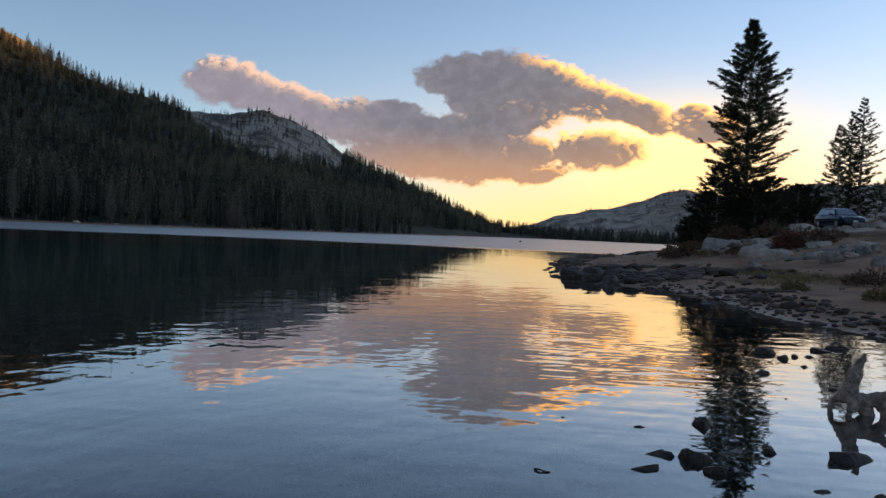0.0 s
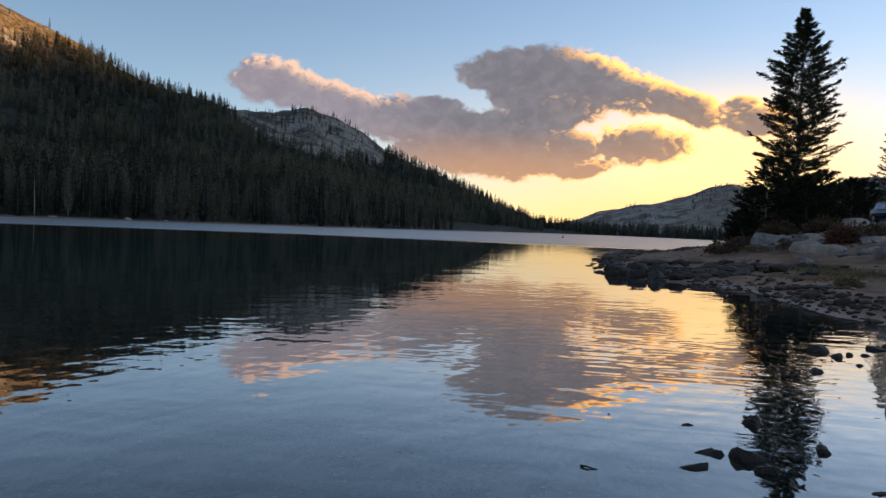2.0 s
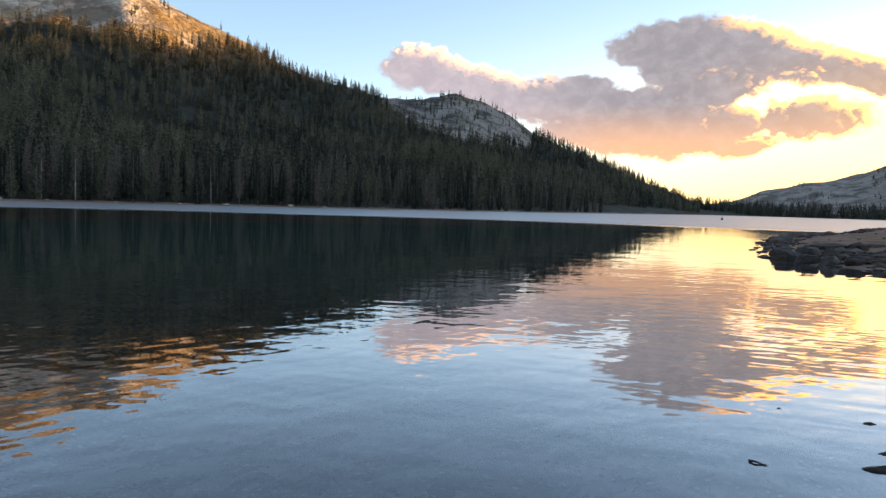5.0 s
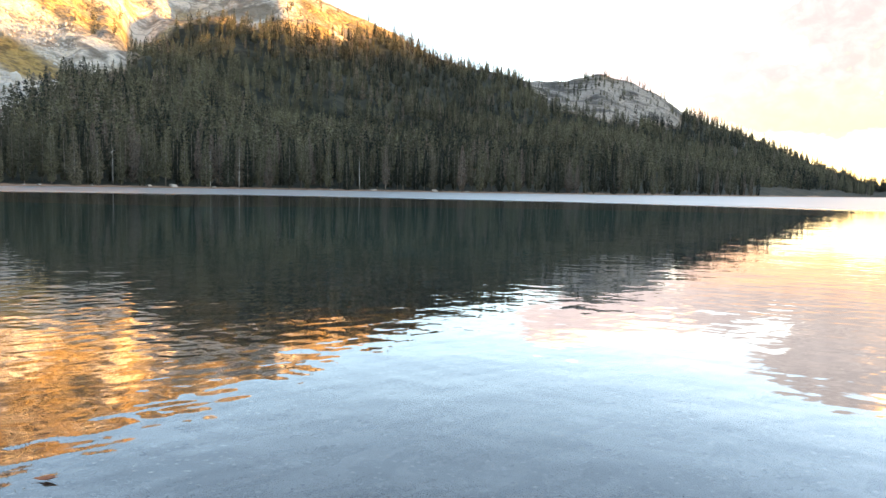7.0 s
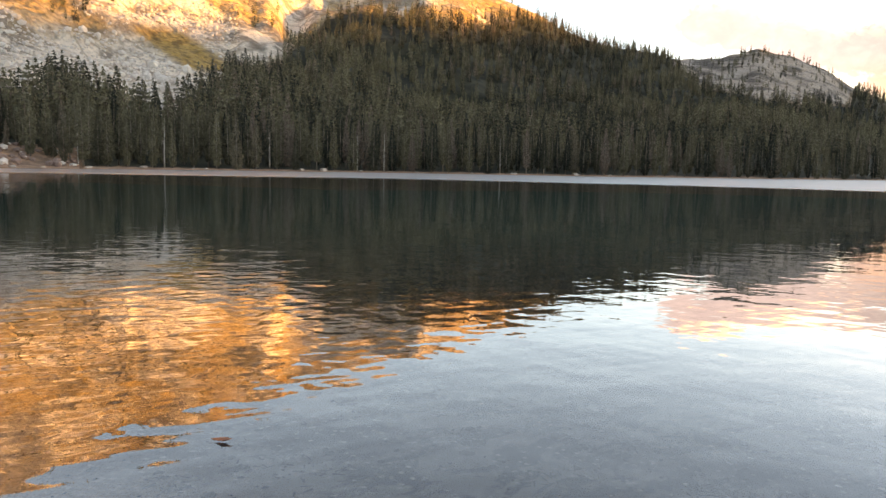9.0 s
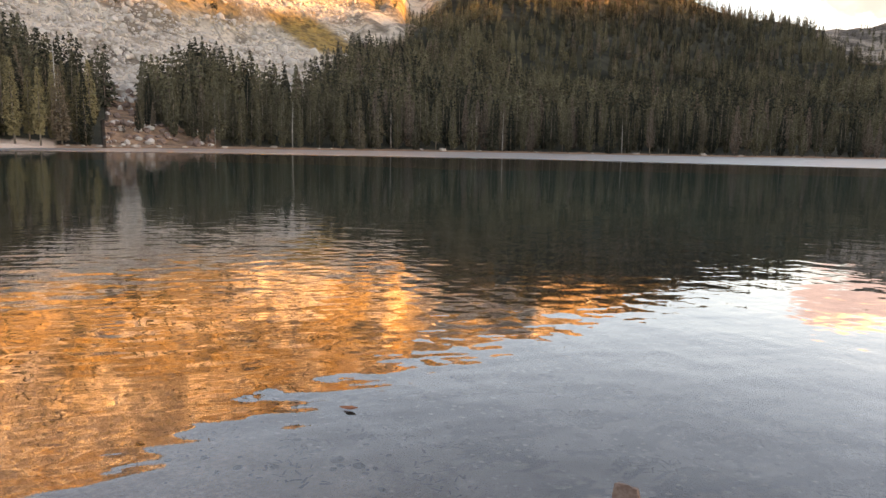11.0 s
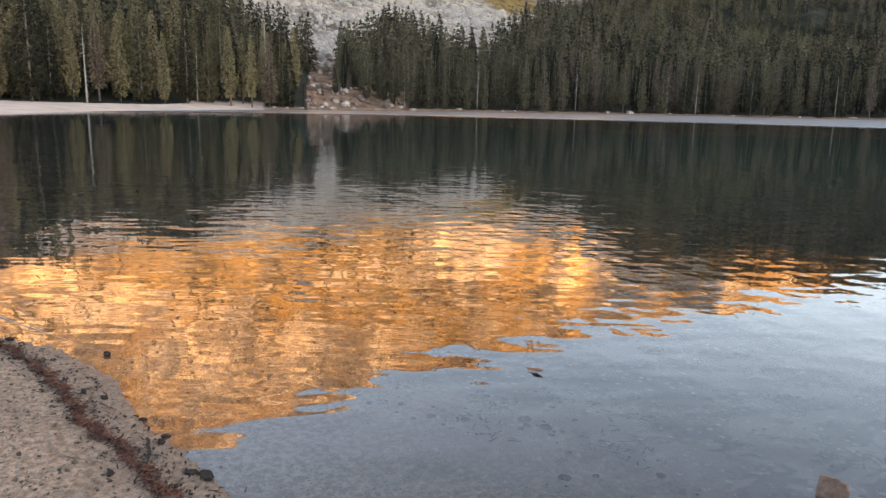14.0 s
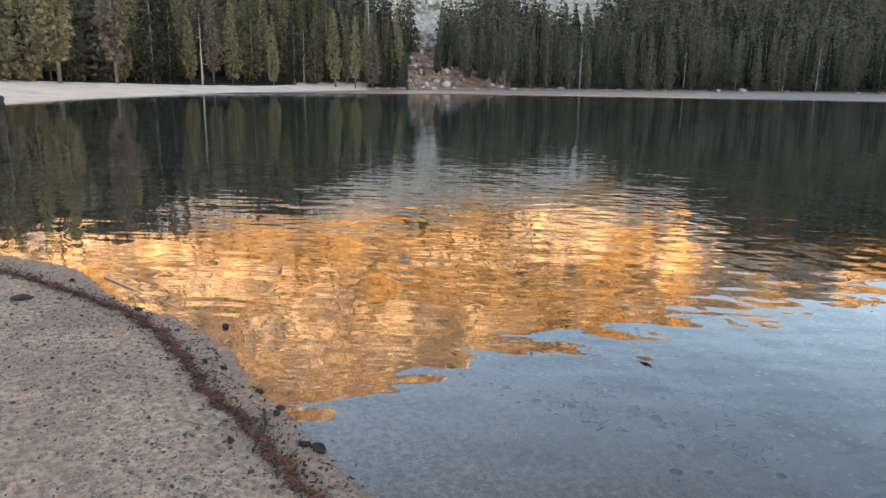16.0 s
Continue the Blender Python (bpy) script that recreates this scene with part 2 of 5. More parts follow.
    col = n.mix(gully, col, n.mix(n.smooth(n.noise(at, 0.5, 5.0), 0.38, 0.64), (0.40, 0.225, 0.135), (0.20, 0.115, 0.07)))
    n.wire(col, p.inputs["Base Color"])
    p.inputs["Specular IOR Level"].default_value = 0.25
    n.wire(n.smooth(wet, 0.0, 1.0, 0.92, 0.5), p.inputs["Roughness"])
    fine = n.bump(n.math("ADD", g2, n.math("ADD", n.math("MULTIPLY", peb, -0.9), n.math("MULTIPLY", grit, -0.4))), 0.8, 0.014)
    coarse = n.math("ADD", n.math("MULTIPLY", gr, 1.0), n.math("MULTIPLY", n.math("ADD", n.smooth(crack, 0.0, 0.12), n.math("MULTIPLY", flute, 3.0)), 0.3))
    hills = n.math("MULTIPLY", n.math("ADD", coarse, n.noise(at, 0.3, 4.0)), n.math("MAXIMUM", rock, brush))
    n.wire(n.bump(hills, 0.8, 6.0, fine), p.inputs["Normal"])


def water_material():
    """Clear water: refraction below, gloss by the angle above, low waves."""
    m = bpy.data.materials.new("water")
    m.use_nodes = True
    n = Nodes(m.node_tree)
    at = n.place()
    sep = n.put("ShaderNodeSeparateXYZ")
    n.wire(at, sep.inputs[0])
    x, y = sep.outputs[0], sep.outputs[1]
    # slow swell, ripples and the wind-ruffled far water
    swell = n.noise(n.scaled(at, 0.55, 1.0, 1.0, 20), 0.55, 1.0, 0.4, 0.3)
    mid = n.noise(n.turned(at, -25, 0.6, 1.0), 1.5, 1.0, 0.4, 0.2)
    rip = n.math("ADD", n.noise(n.turned(at, -62, 0.42, 1.0), 4.6, 1.0, 0.4, 0.15), n.noise(n.turned(at, 6, 0.42, 1.0), 4.0, 1.0, 0.4, 0.15))
    dist = n.math("SQRT", n.math("ADD", n.math("MULTIPLY", x, x), n.math("MULTIPLY", y, y)))
    calm = n.math("MULTIPLY", n.smooth(n.noise(at, 0.09, 3.0), 0.38, 0.62, 0.35, 1.0), n.smooth(dist, 7.0, 24.0, 1.0, 0.42))
    edge = n.math("ADD", dist, n.math("MULTIPLY", n.math("SUBTRACT", n.noise(n.scaled(at, 0.5, 0.5, 1.0), 0.06, 3.0), 0.5), 14.0))
    ruffle = n.smooth(edge, 74.0, 88.0)
    h = n.math("ADD", n.math("MULTIPLY", swell, 0.009), n.math("MULTIPLY", n.math("MULTIPLY", rip, calm), 0.0058))
    h = n.math("ADD", h, n.math("MULTIPLY", mid, n.smooth(dist, 7.0, 26.0, 0.0055, 0.0028)))
    normal = n.bump(h, 1.0, 1.0)
    clear = n.put("ShaderNodeBsdfRefraction")
    clear.inputs["Color"].default_value, clear.inputs["Roughness"].default_value, clear.inputs["IOR"].default_value = (0.84, 0.93, 1.0, 1), 0.0, 1.333
    gloss = n.put("ShaderNodeBsdfGlossy")
    n.wire(n.math("MULTIPLY", ruffle, 0.28), gloss.inputs["Roughness"])
    fresnel = n.put("ShaderNodeFresnel")
    fresnel.inputs["IOR"].default_value = 1.333
    for node in (clear, gloss, fresnel):
        n.wire(normal, node.inputs["Normal"])
    mix = n.put("ShaderNodeMixShader")
    n.wire(n.math("SMOOTH_MIN", n.math("MULTIPLY", fresnel.outputs[0], 2.5), 0.75, 0.2), mix.inputs[0])
    n.wire(clear.outputs[0], mix.inputs[1])
    n.wire(gloss.outputs[0], mix.inputs[2])
    out = n.put("ShaderNodeOutputMaterial")
    n.wire(mix.outputs[0], out.inputs[0])
    return m


M_GROUND = material("ground", make_ground)
M_WATER = water_material()
M_NEEDLES = foliage("needles", (0.026, 0.028, 0.019), (0.175, 0.155, 0.094), (0.20, 0.15, 0.118))
# same needles twice: lighter left, darker right, for how the sky lights them
M_LITPINE = foliage("lit_shore_needles", (0.036, 0.036, 0.022), (0.31, 0.255, 0.135), (0.22, 0.165, 0.115), False)
M_SHADEPINE = foliage("shaded_shore_needles", (0.024, 0.026, 0.018), (0.155, 0.138, 0.086), (0.18, 0.135, 0.106), False)
M_NEARPINE = foliage("pine_needles", (0.030, 0.034, 0.016), (0.065, 0.066, 0.030), (0.05, 0.05, 0.03), False)
M_BARK = plain("bark", (0.12, 0.095, 0.075), (0.30, 0.25, 0.21), 4.0, 0.9, 0.02)
M_SNAG = plain("bleached_wood", (0.30, 0.27, 0.235), (0.52, 0.48, 0.43), 3.0, 0.85, 0.01)
M_DRIFT = plain("driftwood", (0.11, 0.075, 0.055), (0.38, 0.28, 0.21), 12.0, 0.75, 0.012)
M_GRANITE = plain("granite", (0.14, 0.115, 0.098), (0.36, 0.31, 0.265), 2.4, 0.85, 0.03)
M_PALE = plain("pale_granite", (0.25, 0.19, 0.15), (0.47, 0.385, 0.315), 0.8, 0.9, 0.08)
M_WETROCK = plain("dark_wet_rock", (0.022, 0.016, 0.012), (0.072, 0.053, 0.040), 9.0, 0.6, 0.012, 0.0, 5.0, 0.25)
M_BROWNROCK = plain("brown_rock", (0.16, 0.085, 0.06), (0.30, 0.21, 0.17), 9.0, 0.7, 0.01)
M_STONES = plain("shore_stones", (0.07, 0.06, 0.052), (0.26, 0.225, 0.195), 5.0, 0.8, 0.006)
M_WRACK = plain("pine_litter", (0.070, 0.026, 0.017), (0.25, 0.10, 0.060), 14.0, 0.9, 0.0)
M_LEAF = plain("red_leaf", (0.22, 0.07, 0.035), (0.42, 0.16, 0.08), 30.0, 0.7)
M_DARKBITS = plain("dark_bark_bits", (0.018, 0.014, 0.012), (0.06, 0.045, 0.035), 12.0, 0.9, 0.004)
M_DRYGRASS = plain("dry_grass", (0.12, 0.085, 0.035), (0.29, 0.21, 0.09), 6.0, 0.9)
M_BUSH = plain("brown_bush", (0.05, 0.032, 0.018), (0.17, 0.10, 0.05), 5.0, 0.9)
M_GOLDBUSH = plain("golden_bush", (0.22, 0.12, 0.02), (0.40, 0.25, 0.05), 2.0, 0.9)
M_PAINT = plain("car_paint", (0.022, 0.036, 0.07), (0.028, 0.045, 0.085), 40.0, 0.22, 0.0, 0.35, 2.0, 0.6)
M_GLASS = plain("car_glass", (0.20, 0.22, 0.24), (0.24, 0.26, 0.29), 3.0, 0.1, 0.0, 0.75, 2.0, 0.8)
M_RUBBER = plain("tyre_rubber", (0.012, 0.012, 0.012), (0.03, 0.029, 0.028), 30.0, 0.85)
M_TRIM = plain("black_trim", (0.015, 0.015, 0.016), (0.03, 0.03, 0.03), 20.0, 0.6)
M_METAL = plain("alloy", (0.45, 0.46, 0.47), (0.6, 0.6, 0.61), 20.0, 0.35, 0.0, 0.9)
M_LAMP = plain("lamp_glass", (0.55, 0.56, 0.58), (0.7, 0.7, 0.7), 20.0, 0.15, 0.0, 0.2)
M_PLATE = plain("plate", (0.6, 0.6, 0.6), (0.7, 0.7, 0.7), 20.0, 0.5)


# ---------------------------------------------------------------- shape of the land
def cell(ix, iy, seed):
    h = np.sin(ix * 127.1 + iy * 311.7 + seed * 74.7) * 43758.5453
    return h - np.floor(h)


def value_noise(x, y, seed=0):
    ix, iy = np.floor(x), np.floor(y)
    fx, fy = x - ix, y - iy
    fx, fy = fx * fx * (3 - 2 * fx), fy * fy * (3 - 2 * fy)
    a, b = cell(ix, iy, seed), cell(ix + 1, iy, seed)
    c, d = cell(ix, iy + 1, seed), cell(ix + 1, iy + 1, seed)
    return (a * (1 - fx) + b * fx) * (1 - fy) + (c * (1 - fx) + d * fx) * fy - 0.5


def fbm(x, y, octaves=4, seed=0):
    total, size = 0.0, 1.0
    for k in range(octaves):
        total = total + value_noise(x / size, y / size, seed + k) * size
        size *= 0.5
    return total


def step(v, lo, hi):
    t = np.clip((v - lo) / (hi - lo), 0, 1)
    return t * t * (3 - 2 * t)


def polar(az, r):
    return r * math.sin(radians(az)), r * math.cos(radians(az))


FAR_SHORE = ((17, 900), (10, 900), (5, 700), (1, 420), (-2, 340), (-5, 290), (-10, 240), (-15, 205), (-20, 185), (-25, 170), (-32, 158),
             (-40, 150), (-50, 140), (-60, 130), (-66, 121), (-72, 112), (-76, 106))
LAKE = [(-2.8, 0.15), (-1.8, 0.45), (-0.5, 0.95), (1, 1.3), (2.5, 2.1), (4, 3.6), (5.6, 6), (7.2, 9), (7.95, 12.0), (7.75, 13.4), (7.3, 15.2),
        (7.5, 18.4), (8, 22.1), (6.9, 23.7), (6.0, 24.4), (5.2, 26.6), (5.7, 33), (8.0, 48), (17, 69), (40, 135), (67, 216), (150, 420), (250, 780)]
LAKE += [polar(a, r) for a, r in FAR_SHORE]
LAKE += [(-88, 10), (-74, 0.5), (-58, -5.4), (-45, -8.6), (-36, -10.5), (-20, -10), (-12, -6.5), (-7.6, -1.95), (-6.8, -1.36), (-5.76, -0.88),
         (-5.1, -0.51), (-4.35, -0.21), (-3.8, -0.1), (-3.4, 0.05)]


def shore_distance(x, y):
    """Metres from the waterline, positive on land."""
    best = np.full(x.shape, 1e9)
    inside = np.zeros(x.shape, bool)
    for (ax, ay), (bx, by) in zip(LAKE, LAKE[1:] + LAKE[:1]):
        dx, dy = bx - ax, by - ay
        t = np.clip(((x - ax) * dx + (y - ay) * dy) / (dx * dx + dy * dy), 0, 1)
        best = np.minimum(best, (x - ax - t * dx) ** 2 + (y - ay - t * dy) ** 2)
        if ay != by:
            inside ^= ((ay > y) != (by > y)) & (x < ax + (y - ay) * dx / dy)
    d = np.sqrt(best)
    return np.where(inside, -d, d)


def curve(az, *points):
    return np.interp(az, [p[0] for p in points], [p[1] for p in points])


def first_ridge(az):
    """Elevation (degrees from the beach) and distance of the nearest skyline."""
    e = curve(az, (-180, 7), (-135, 8), (-118, 18), (-108, 24), (-98, 27), (-88, 27), (-77, 25.5), (-72.5, 24), (-66, 22), (-58, 20), (-50, 17.9), (-44, 16.6),
              (-40, 15.0), (-36, 13.5), (-32, 12.2), (-28.5, 10.9), (-25, 9.3), (-22, 8.8), (-20, 8.4), (-17.3, 8.3), (-14.3, 8.75), (-11.8, 8.0),
              (-10.2, 7.2), (-8.3, 5.9), (-2.2, 3.4), (1, 2.0), (3.8, 0.5), (8, 0.25), (17, 0.25), (22, 0.3), (60, 0.5), (110, 4), (180, 7))
    d = curve(az, (-180, 500), (-110, 650), (-60, 700), (-40, 720), (-30, 680), (-15, 800), (-5, 850), (3, 1000), (20, 1100), (180, 500))
    return e, d


def hill_and_shade_ridge(az):
    # from az 42 on: unseen ridge, added to keep low sun off the lake
    e = curve(az, (-180, 0), (-20, 0), (5, 0.3), (7.3, 1.05), (8.8, 1.75), (10.2, 2.1), (11.2, 2.4), (13, 2.55), (15, 3.0), (16.5, 3.55), (18.3, 4.15), (20, 3.95),
              (22, 3.4), (24, 4.2), (26, 4.8), (30, 4.6), (36, 4.8), (42, 6.0), (46, 6.78), (50, 6.42), (54, 6.15), (66, 6.3), (80, 5.0), (100, 2), (180, 0))
    d = curve(az, (-180, 1800), (20, 1900), (36, 2200), (42, 3700), (80, 3800), (110, 2500), (180, 1800))
    return e, d


def far_start(az):
    return curve(az, (-180, 60), (-110, 80), (-100, 95), (-88, 98), (-76, 108), *sorted(FAR_SHORE)[1:], (25, 900), (60, 300), (180, 60))


def land_height(x, y):
    """Height of the ground, and its distance from the water."""
    r = np.hypot(x, y) + 1e-6
    az = np.degrees(np.arctan2(x, y))
    sd = shore_distance(x, y)
    sd = sd + fbm(x * 0.9, y * 0.9, 3, 5) * np.clip(np.abs(sd) * 0.25 + 0.12, 0, 0.4) + fbm(x / 16, y / 16, 3, 9) * np.clip((r - 50) / 60, 0, 1) * 1.6
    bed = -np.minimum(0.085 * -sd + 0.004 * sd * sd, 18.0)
    # beach by the camera and the pale far beach
    strip = step(-az, 74, 80)
    beach = 0.075 * np.minimum(sd, 6) + 0.03 * np.maximum(sd - 6, 0) + fbm(x / 1.3, y / 1.3, 3, 2) * 0.05 * step(sd, 0, 1)
    flat = np.minimum(0.035 * sd, 0.3)
    beach = np.where(r > 60, beach * strip + flat * (1 - strip), beach)
    # stony point with the terrace behind
    rise = np.interp(sd, (0, 1.2, 4, 9, 14, 22, 30, 60, 140), (0, 0.22, 0.34, 0.62, 1.5, 2.6, 3.3, 5.0, 9.0)) + step(az, 28.5, 35) * step(r, 76, 110) * 5.0
    rise = rise + step(az, 17.5, 21.5) * step(r, 38, 52) * step(sd, 2, 8) * 0.9 + step(az, 24, 28) * step(r, 46, 66) * 0.35 * step(-az, -60, -45)
    point = rise + fbm(x / 2.2, y / 2.2, 4, 3) * 0.22 * step(sd, 0.2, 3)
    right = step(az, 5, 12) * step(-r, -500, -220) * step(-az, -150, -100)
    near = beach * (1 - right) + point * right
    # mountains, with the added ridge that blocks the sun
    e1, d1 = first_ridge(az)
    e2, d2 = hill_and_shade_ridge(az)
    start = far_start(az)
    u = np.clip((r - start - 7) / (d1 - start - 7), 0, 1)
    lift = -0.25 + (e1 + 0.25) * u ** 0.8
    z1 = 1.5 + r * np.tan(np.radians(lift))
    rough = fbm(x / 90, y / 90, 6, 20) * 20 + np.abs(fbm(x / 38, y / 38, 5, 33)) * -9
    z1 = z1 + rough * step(u, 0.04, 0.35) * (0.35 + 0.65 * step(-u, -1.0, -0.8)) * np.clip(e1 / 12, 0.02, 1)
    z1 = z1 - np.abs(fbm(az / 6 + fbm(x / 120, y / 120, 2, 44), r / 160, 4, 37)) * 15 * step(u, 0.2, 0.5) * np.clip((e1 - 9) / 8, 0, 1)
    # a spur with a shaded flank, beside the sunlit wall
    spur = curve(az, (-52.5, 0), (-51.2, 3), (-50.2, -2), (-49.5, -15), (-48.5, -18), (-46, -11), (-43.5, 0), (-41, 12), (-39, 19), (-37, 17), (-34, 7), (-31, 0))
    z1 = z1 + spur * step(r, 380, 450) * (1 - 0.55 * step(r, d1 - 110, d1))
    z1 = z1 - np.maximum(r - d1, 0) * 0.35
    u2 = np.clip((r - d1) / np.maximum(d2 - d1, 1), 0, 1)
    z2 = 1.5 + r * np.tan(np.radians(e2 * u2 ** 0.9)) - np.maximum(r - d2, 0) * 0.25
    z2 = z2 + fbm(x / 260, y / 260, 5, 40) * 40 * step(u2, 0.05, 0.5) * (0.4 + 0.6 * step(-u2, -1.0, -0.85)) * (d2 > d1)
    hills = np.where(r > d1, np.maximum(z1, z2), z1)
    away = step(r, start * 1.0, start * 1.12 + 4)
    land = np.where(r > start, np.maximum(hills, np.minimum(near, 0.28)) * away + near * (1 - away), near)
    land = np.maximum(land, 0.02)
    return np.where(sd > 0, land, bed), sd


def rock_line(az):
    """Elevation above which the left mountain is bare rock."""
    return curve(az, (-120, 11), (-101, 9.5), (-92, 9.2), (-89.5, 6.8), (-86, 6.6), (-83.5, 8.4), (-81, 8.0), (-79, 6.6), (-77, 5.6), (-74.8, 3.6), (-72.3, 3.0), (-70.9, 2.0), (-68.6, 2.4), (-66.6, 4.2), (-64.6, 5.0),
                 (-61, 3.6), (-58, 3.5), (-55.5, 4.6), (-54.4, 6.6), (-50, 7.8), (-48, 9.4), (-45.5, 11.4), (-43, 11.6), (-41, 11.5), (-38, 11.5), (-34.5, 10.9), (-31, 11.3), (-29, 11.6), (0, 30))


def zones(x, y, z, sd):
    r = np.hypot(x, y) + 1e-6
    az = np.degrees(np.arctan2(x, y))
    el = np.degrees(np.arctan2(z - 1.5, r))
    wob = fbm(x / 25, y / 25, 4, 50) * 0.9
    start = far_start(az)
    left = (az < 4) & (r > start)
    rock = np.where(left, step(el + wob, rock_line(az) - 0.25, rock_line(az) + 0.25), 0)
    dome = curve(az, (-21, 12), (-20.0, 7.6), (-17.9, 6.1), (-14.2, 5.1), (-11.6, 5.0), (-8.4, 4.8), (-7.2, 9))
    rock = np.maximum(rock, np.where(left, step(el + wob * 0.6, dome - 0.15, dome + 0.15), 0))
    gully = left & (az > -72) & (az < -64) & (el < np.interp(az, (-72, -71.3, -70, -69, -64), (0.2, 3.6, 3.6, 1.0, 0.7)))
    e1, d1 = first_ridge(az)
    hill2 = (az > 4) & (az < 120) & (r > d1)
    rock = np.maximum(rock, np.where(hill2, 0.45 + 0.45 * step(fbm(x / 160, y / 160, 4, 95), -0.1, 0.15), 0))
    rock = np.maximum(rock, np.where(gully, 0.35, 0))
    rightland = (az > 17) & (az < 80) & (r < 900) & (sd > 16)
    rock = np.maximum(rock, np.where(rightland, step(fbm(x / 9, y / 9, 3, 61), -0.2, 0.1) * 0.9, 0))
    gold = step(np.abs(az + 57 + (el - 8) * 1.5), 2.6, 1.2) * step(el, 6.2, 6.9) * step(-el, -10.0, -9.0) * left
    # scrub on the high rock, its gold also painting in the evening sunlight
    lit_scrub = step(fbm(x / 45, y / 45, 5, 70), -0.10, 0.22) * rock * left * step(el, 7.5, 10)
    brush = np.maximum(gold * 0.95, lit_scrub * 0.75)
    dirt = np.where((az > 8) & (az < 100) & (r < 300), 0.5, 0.0) * step(sd, 0.1, 1.5) * step(r, 7, 14)
    forest = np.where((sd > np.where(az > -75, 4.5, 9)) & (left | (az > 4) & (r > 400) | (r > 120)), 1.0, 0.0) * (1 - rock)
    forest = np.maximum(forest, dirt * (1 - rock))
    wet = step(-sd, -0.55, -0.05) * (r < 60)
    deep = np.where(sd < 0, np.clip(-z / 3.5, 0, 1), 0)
    far = step(r, 25, 45) * step(-az, 73, 77)
    lichen = np.where(left & (az > -24), 1.0, np.where(hill2, 0.8, 0.0))
    return dict(rock=rock, brush=brush, forest=forest, wet=wet, deep=deep, far=far, lichen=lichen, gully=np.maximum(np.where(gully, 0.9, 0.0), np.maximum(dirt * (1 - rock) * 1.6, np.where((az < 8) & (az > -75) & (r > 60) & (sd < 5.5), 0.7, 0.0)))), gully


def mesh_from(name, verts, faces, mat, attrs=None, smooth=False):
    """A mesh from arrays of corners and of triangles or quads."""
    verts, faces = np.asarray(verts, np.float32), np.asarray(faces, np.int32)
    me = bpy.data.meshes.new(name)
    k = faces.shape[1]
    me.vertices.add(len(verts))
    me.vertices.foreach_set("co", verts.ravel())
    me.loops.add(faces.size)
    me.loops.foreach_set("vertex_index", faces.ravel())
    me.polygons.add(len(faces))
    me.polygons.foreach_set("loop_start", np.arange(0, faces.size, k, dtype=np.int32))
    me.polygons.foreach_set("use_smooth", np.full(len(faces), smooth))
    for key, values in (attrs or {}).items():
        me.attributes.new(key, "FLOAT", "POINT").data.foreach_set("value", np.asarray(values, np.float32).ravel())
    me.update(calc_edges=True)
    me.validate()
    me.materials.append(mat)
    return me


def make_land():
    az = np.concatenate([np.arange(-180, -112, 2.5), np.arange(-112, -104, 0.8), np.arange(-104, 34, 0.28), np.arange(34, 60, 0.8), np.arange(60, 180, 3.0)])
    r = np.concatenate([[0.0], np.geomspace(0.5, 60, 190), np.geomspace(61, 1000, 190), np.geomspace(1015, 4800, 50)])
    A, R = np.meshgrid(np.radians(az), r)
    x, y = R * np.sin(A), R * np.cos(A)
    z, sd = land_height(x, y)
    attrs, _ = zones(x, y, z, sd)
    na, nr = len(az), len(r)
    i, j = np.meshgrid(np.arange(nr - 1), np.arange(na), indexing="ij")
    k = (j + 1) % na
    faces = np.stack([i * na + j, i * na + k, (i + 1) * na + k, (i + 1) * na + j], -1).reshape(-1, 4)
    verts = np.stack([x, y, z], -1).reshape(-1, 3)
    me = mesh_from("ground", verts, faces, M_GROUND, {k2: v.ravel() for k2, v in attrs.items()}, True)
    tagged(new("ground", me), "sandy beach, lake bed, forest floor and granite mountainsides in one sheet", "ground", kind="structure")


make_land()


def make_lake():
    az = np.radians(np.arange(-180, 180, 3.0))
    r = np.concatenate([[0.0], np.geomspace(0.5, 1400, 60)])
    A, R = np.meshgrid(az, r)
    verts = np.stack([R * np.sin(A), R * np.cos(A), R * 0], -1).reshape(-1, 3)
    na, nr = len(az), len(r)
    i, j = np.meshgrid(np.arange(nr - 1), np.arange(na), indexing="ij")
    k = (j + 1) % na
    faces = np.stack([i * na + j, i * na + k, (i + 1) * na + k, (i + 1) * na + j], -1).reshape(-1, 4)
    ob = new("water", mesh_from("water", verts, faces, M_WATER, None, True))
    ob.visible_shadow = False
    tagged(ob, "calm clear lake water with low ripples", "water", kind="structure")


make_lake()


def ground_at(x, y):
    z, _ = land_height(np.array([float(x)]), np.array([float(y)]))
    return float(z[0])


# ---------------------------------------------------------------- trees
def part(name, me, parent, label=""):
    ob = new(name, me)
    ob.parent = parent
    return tagged(ob, label)


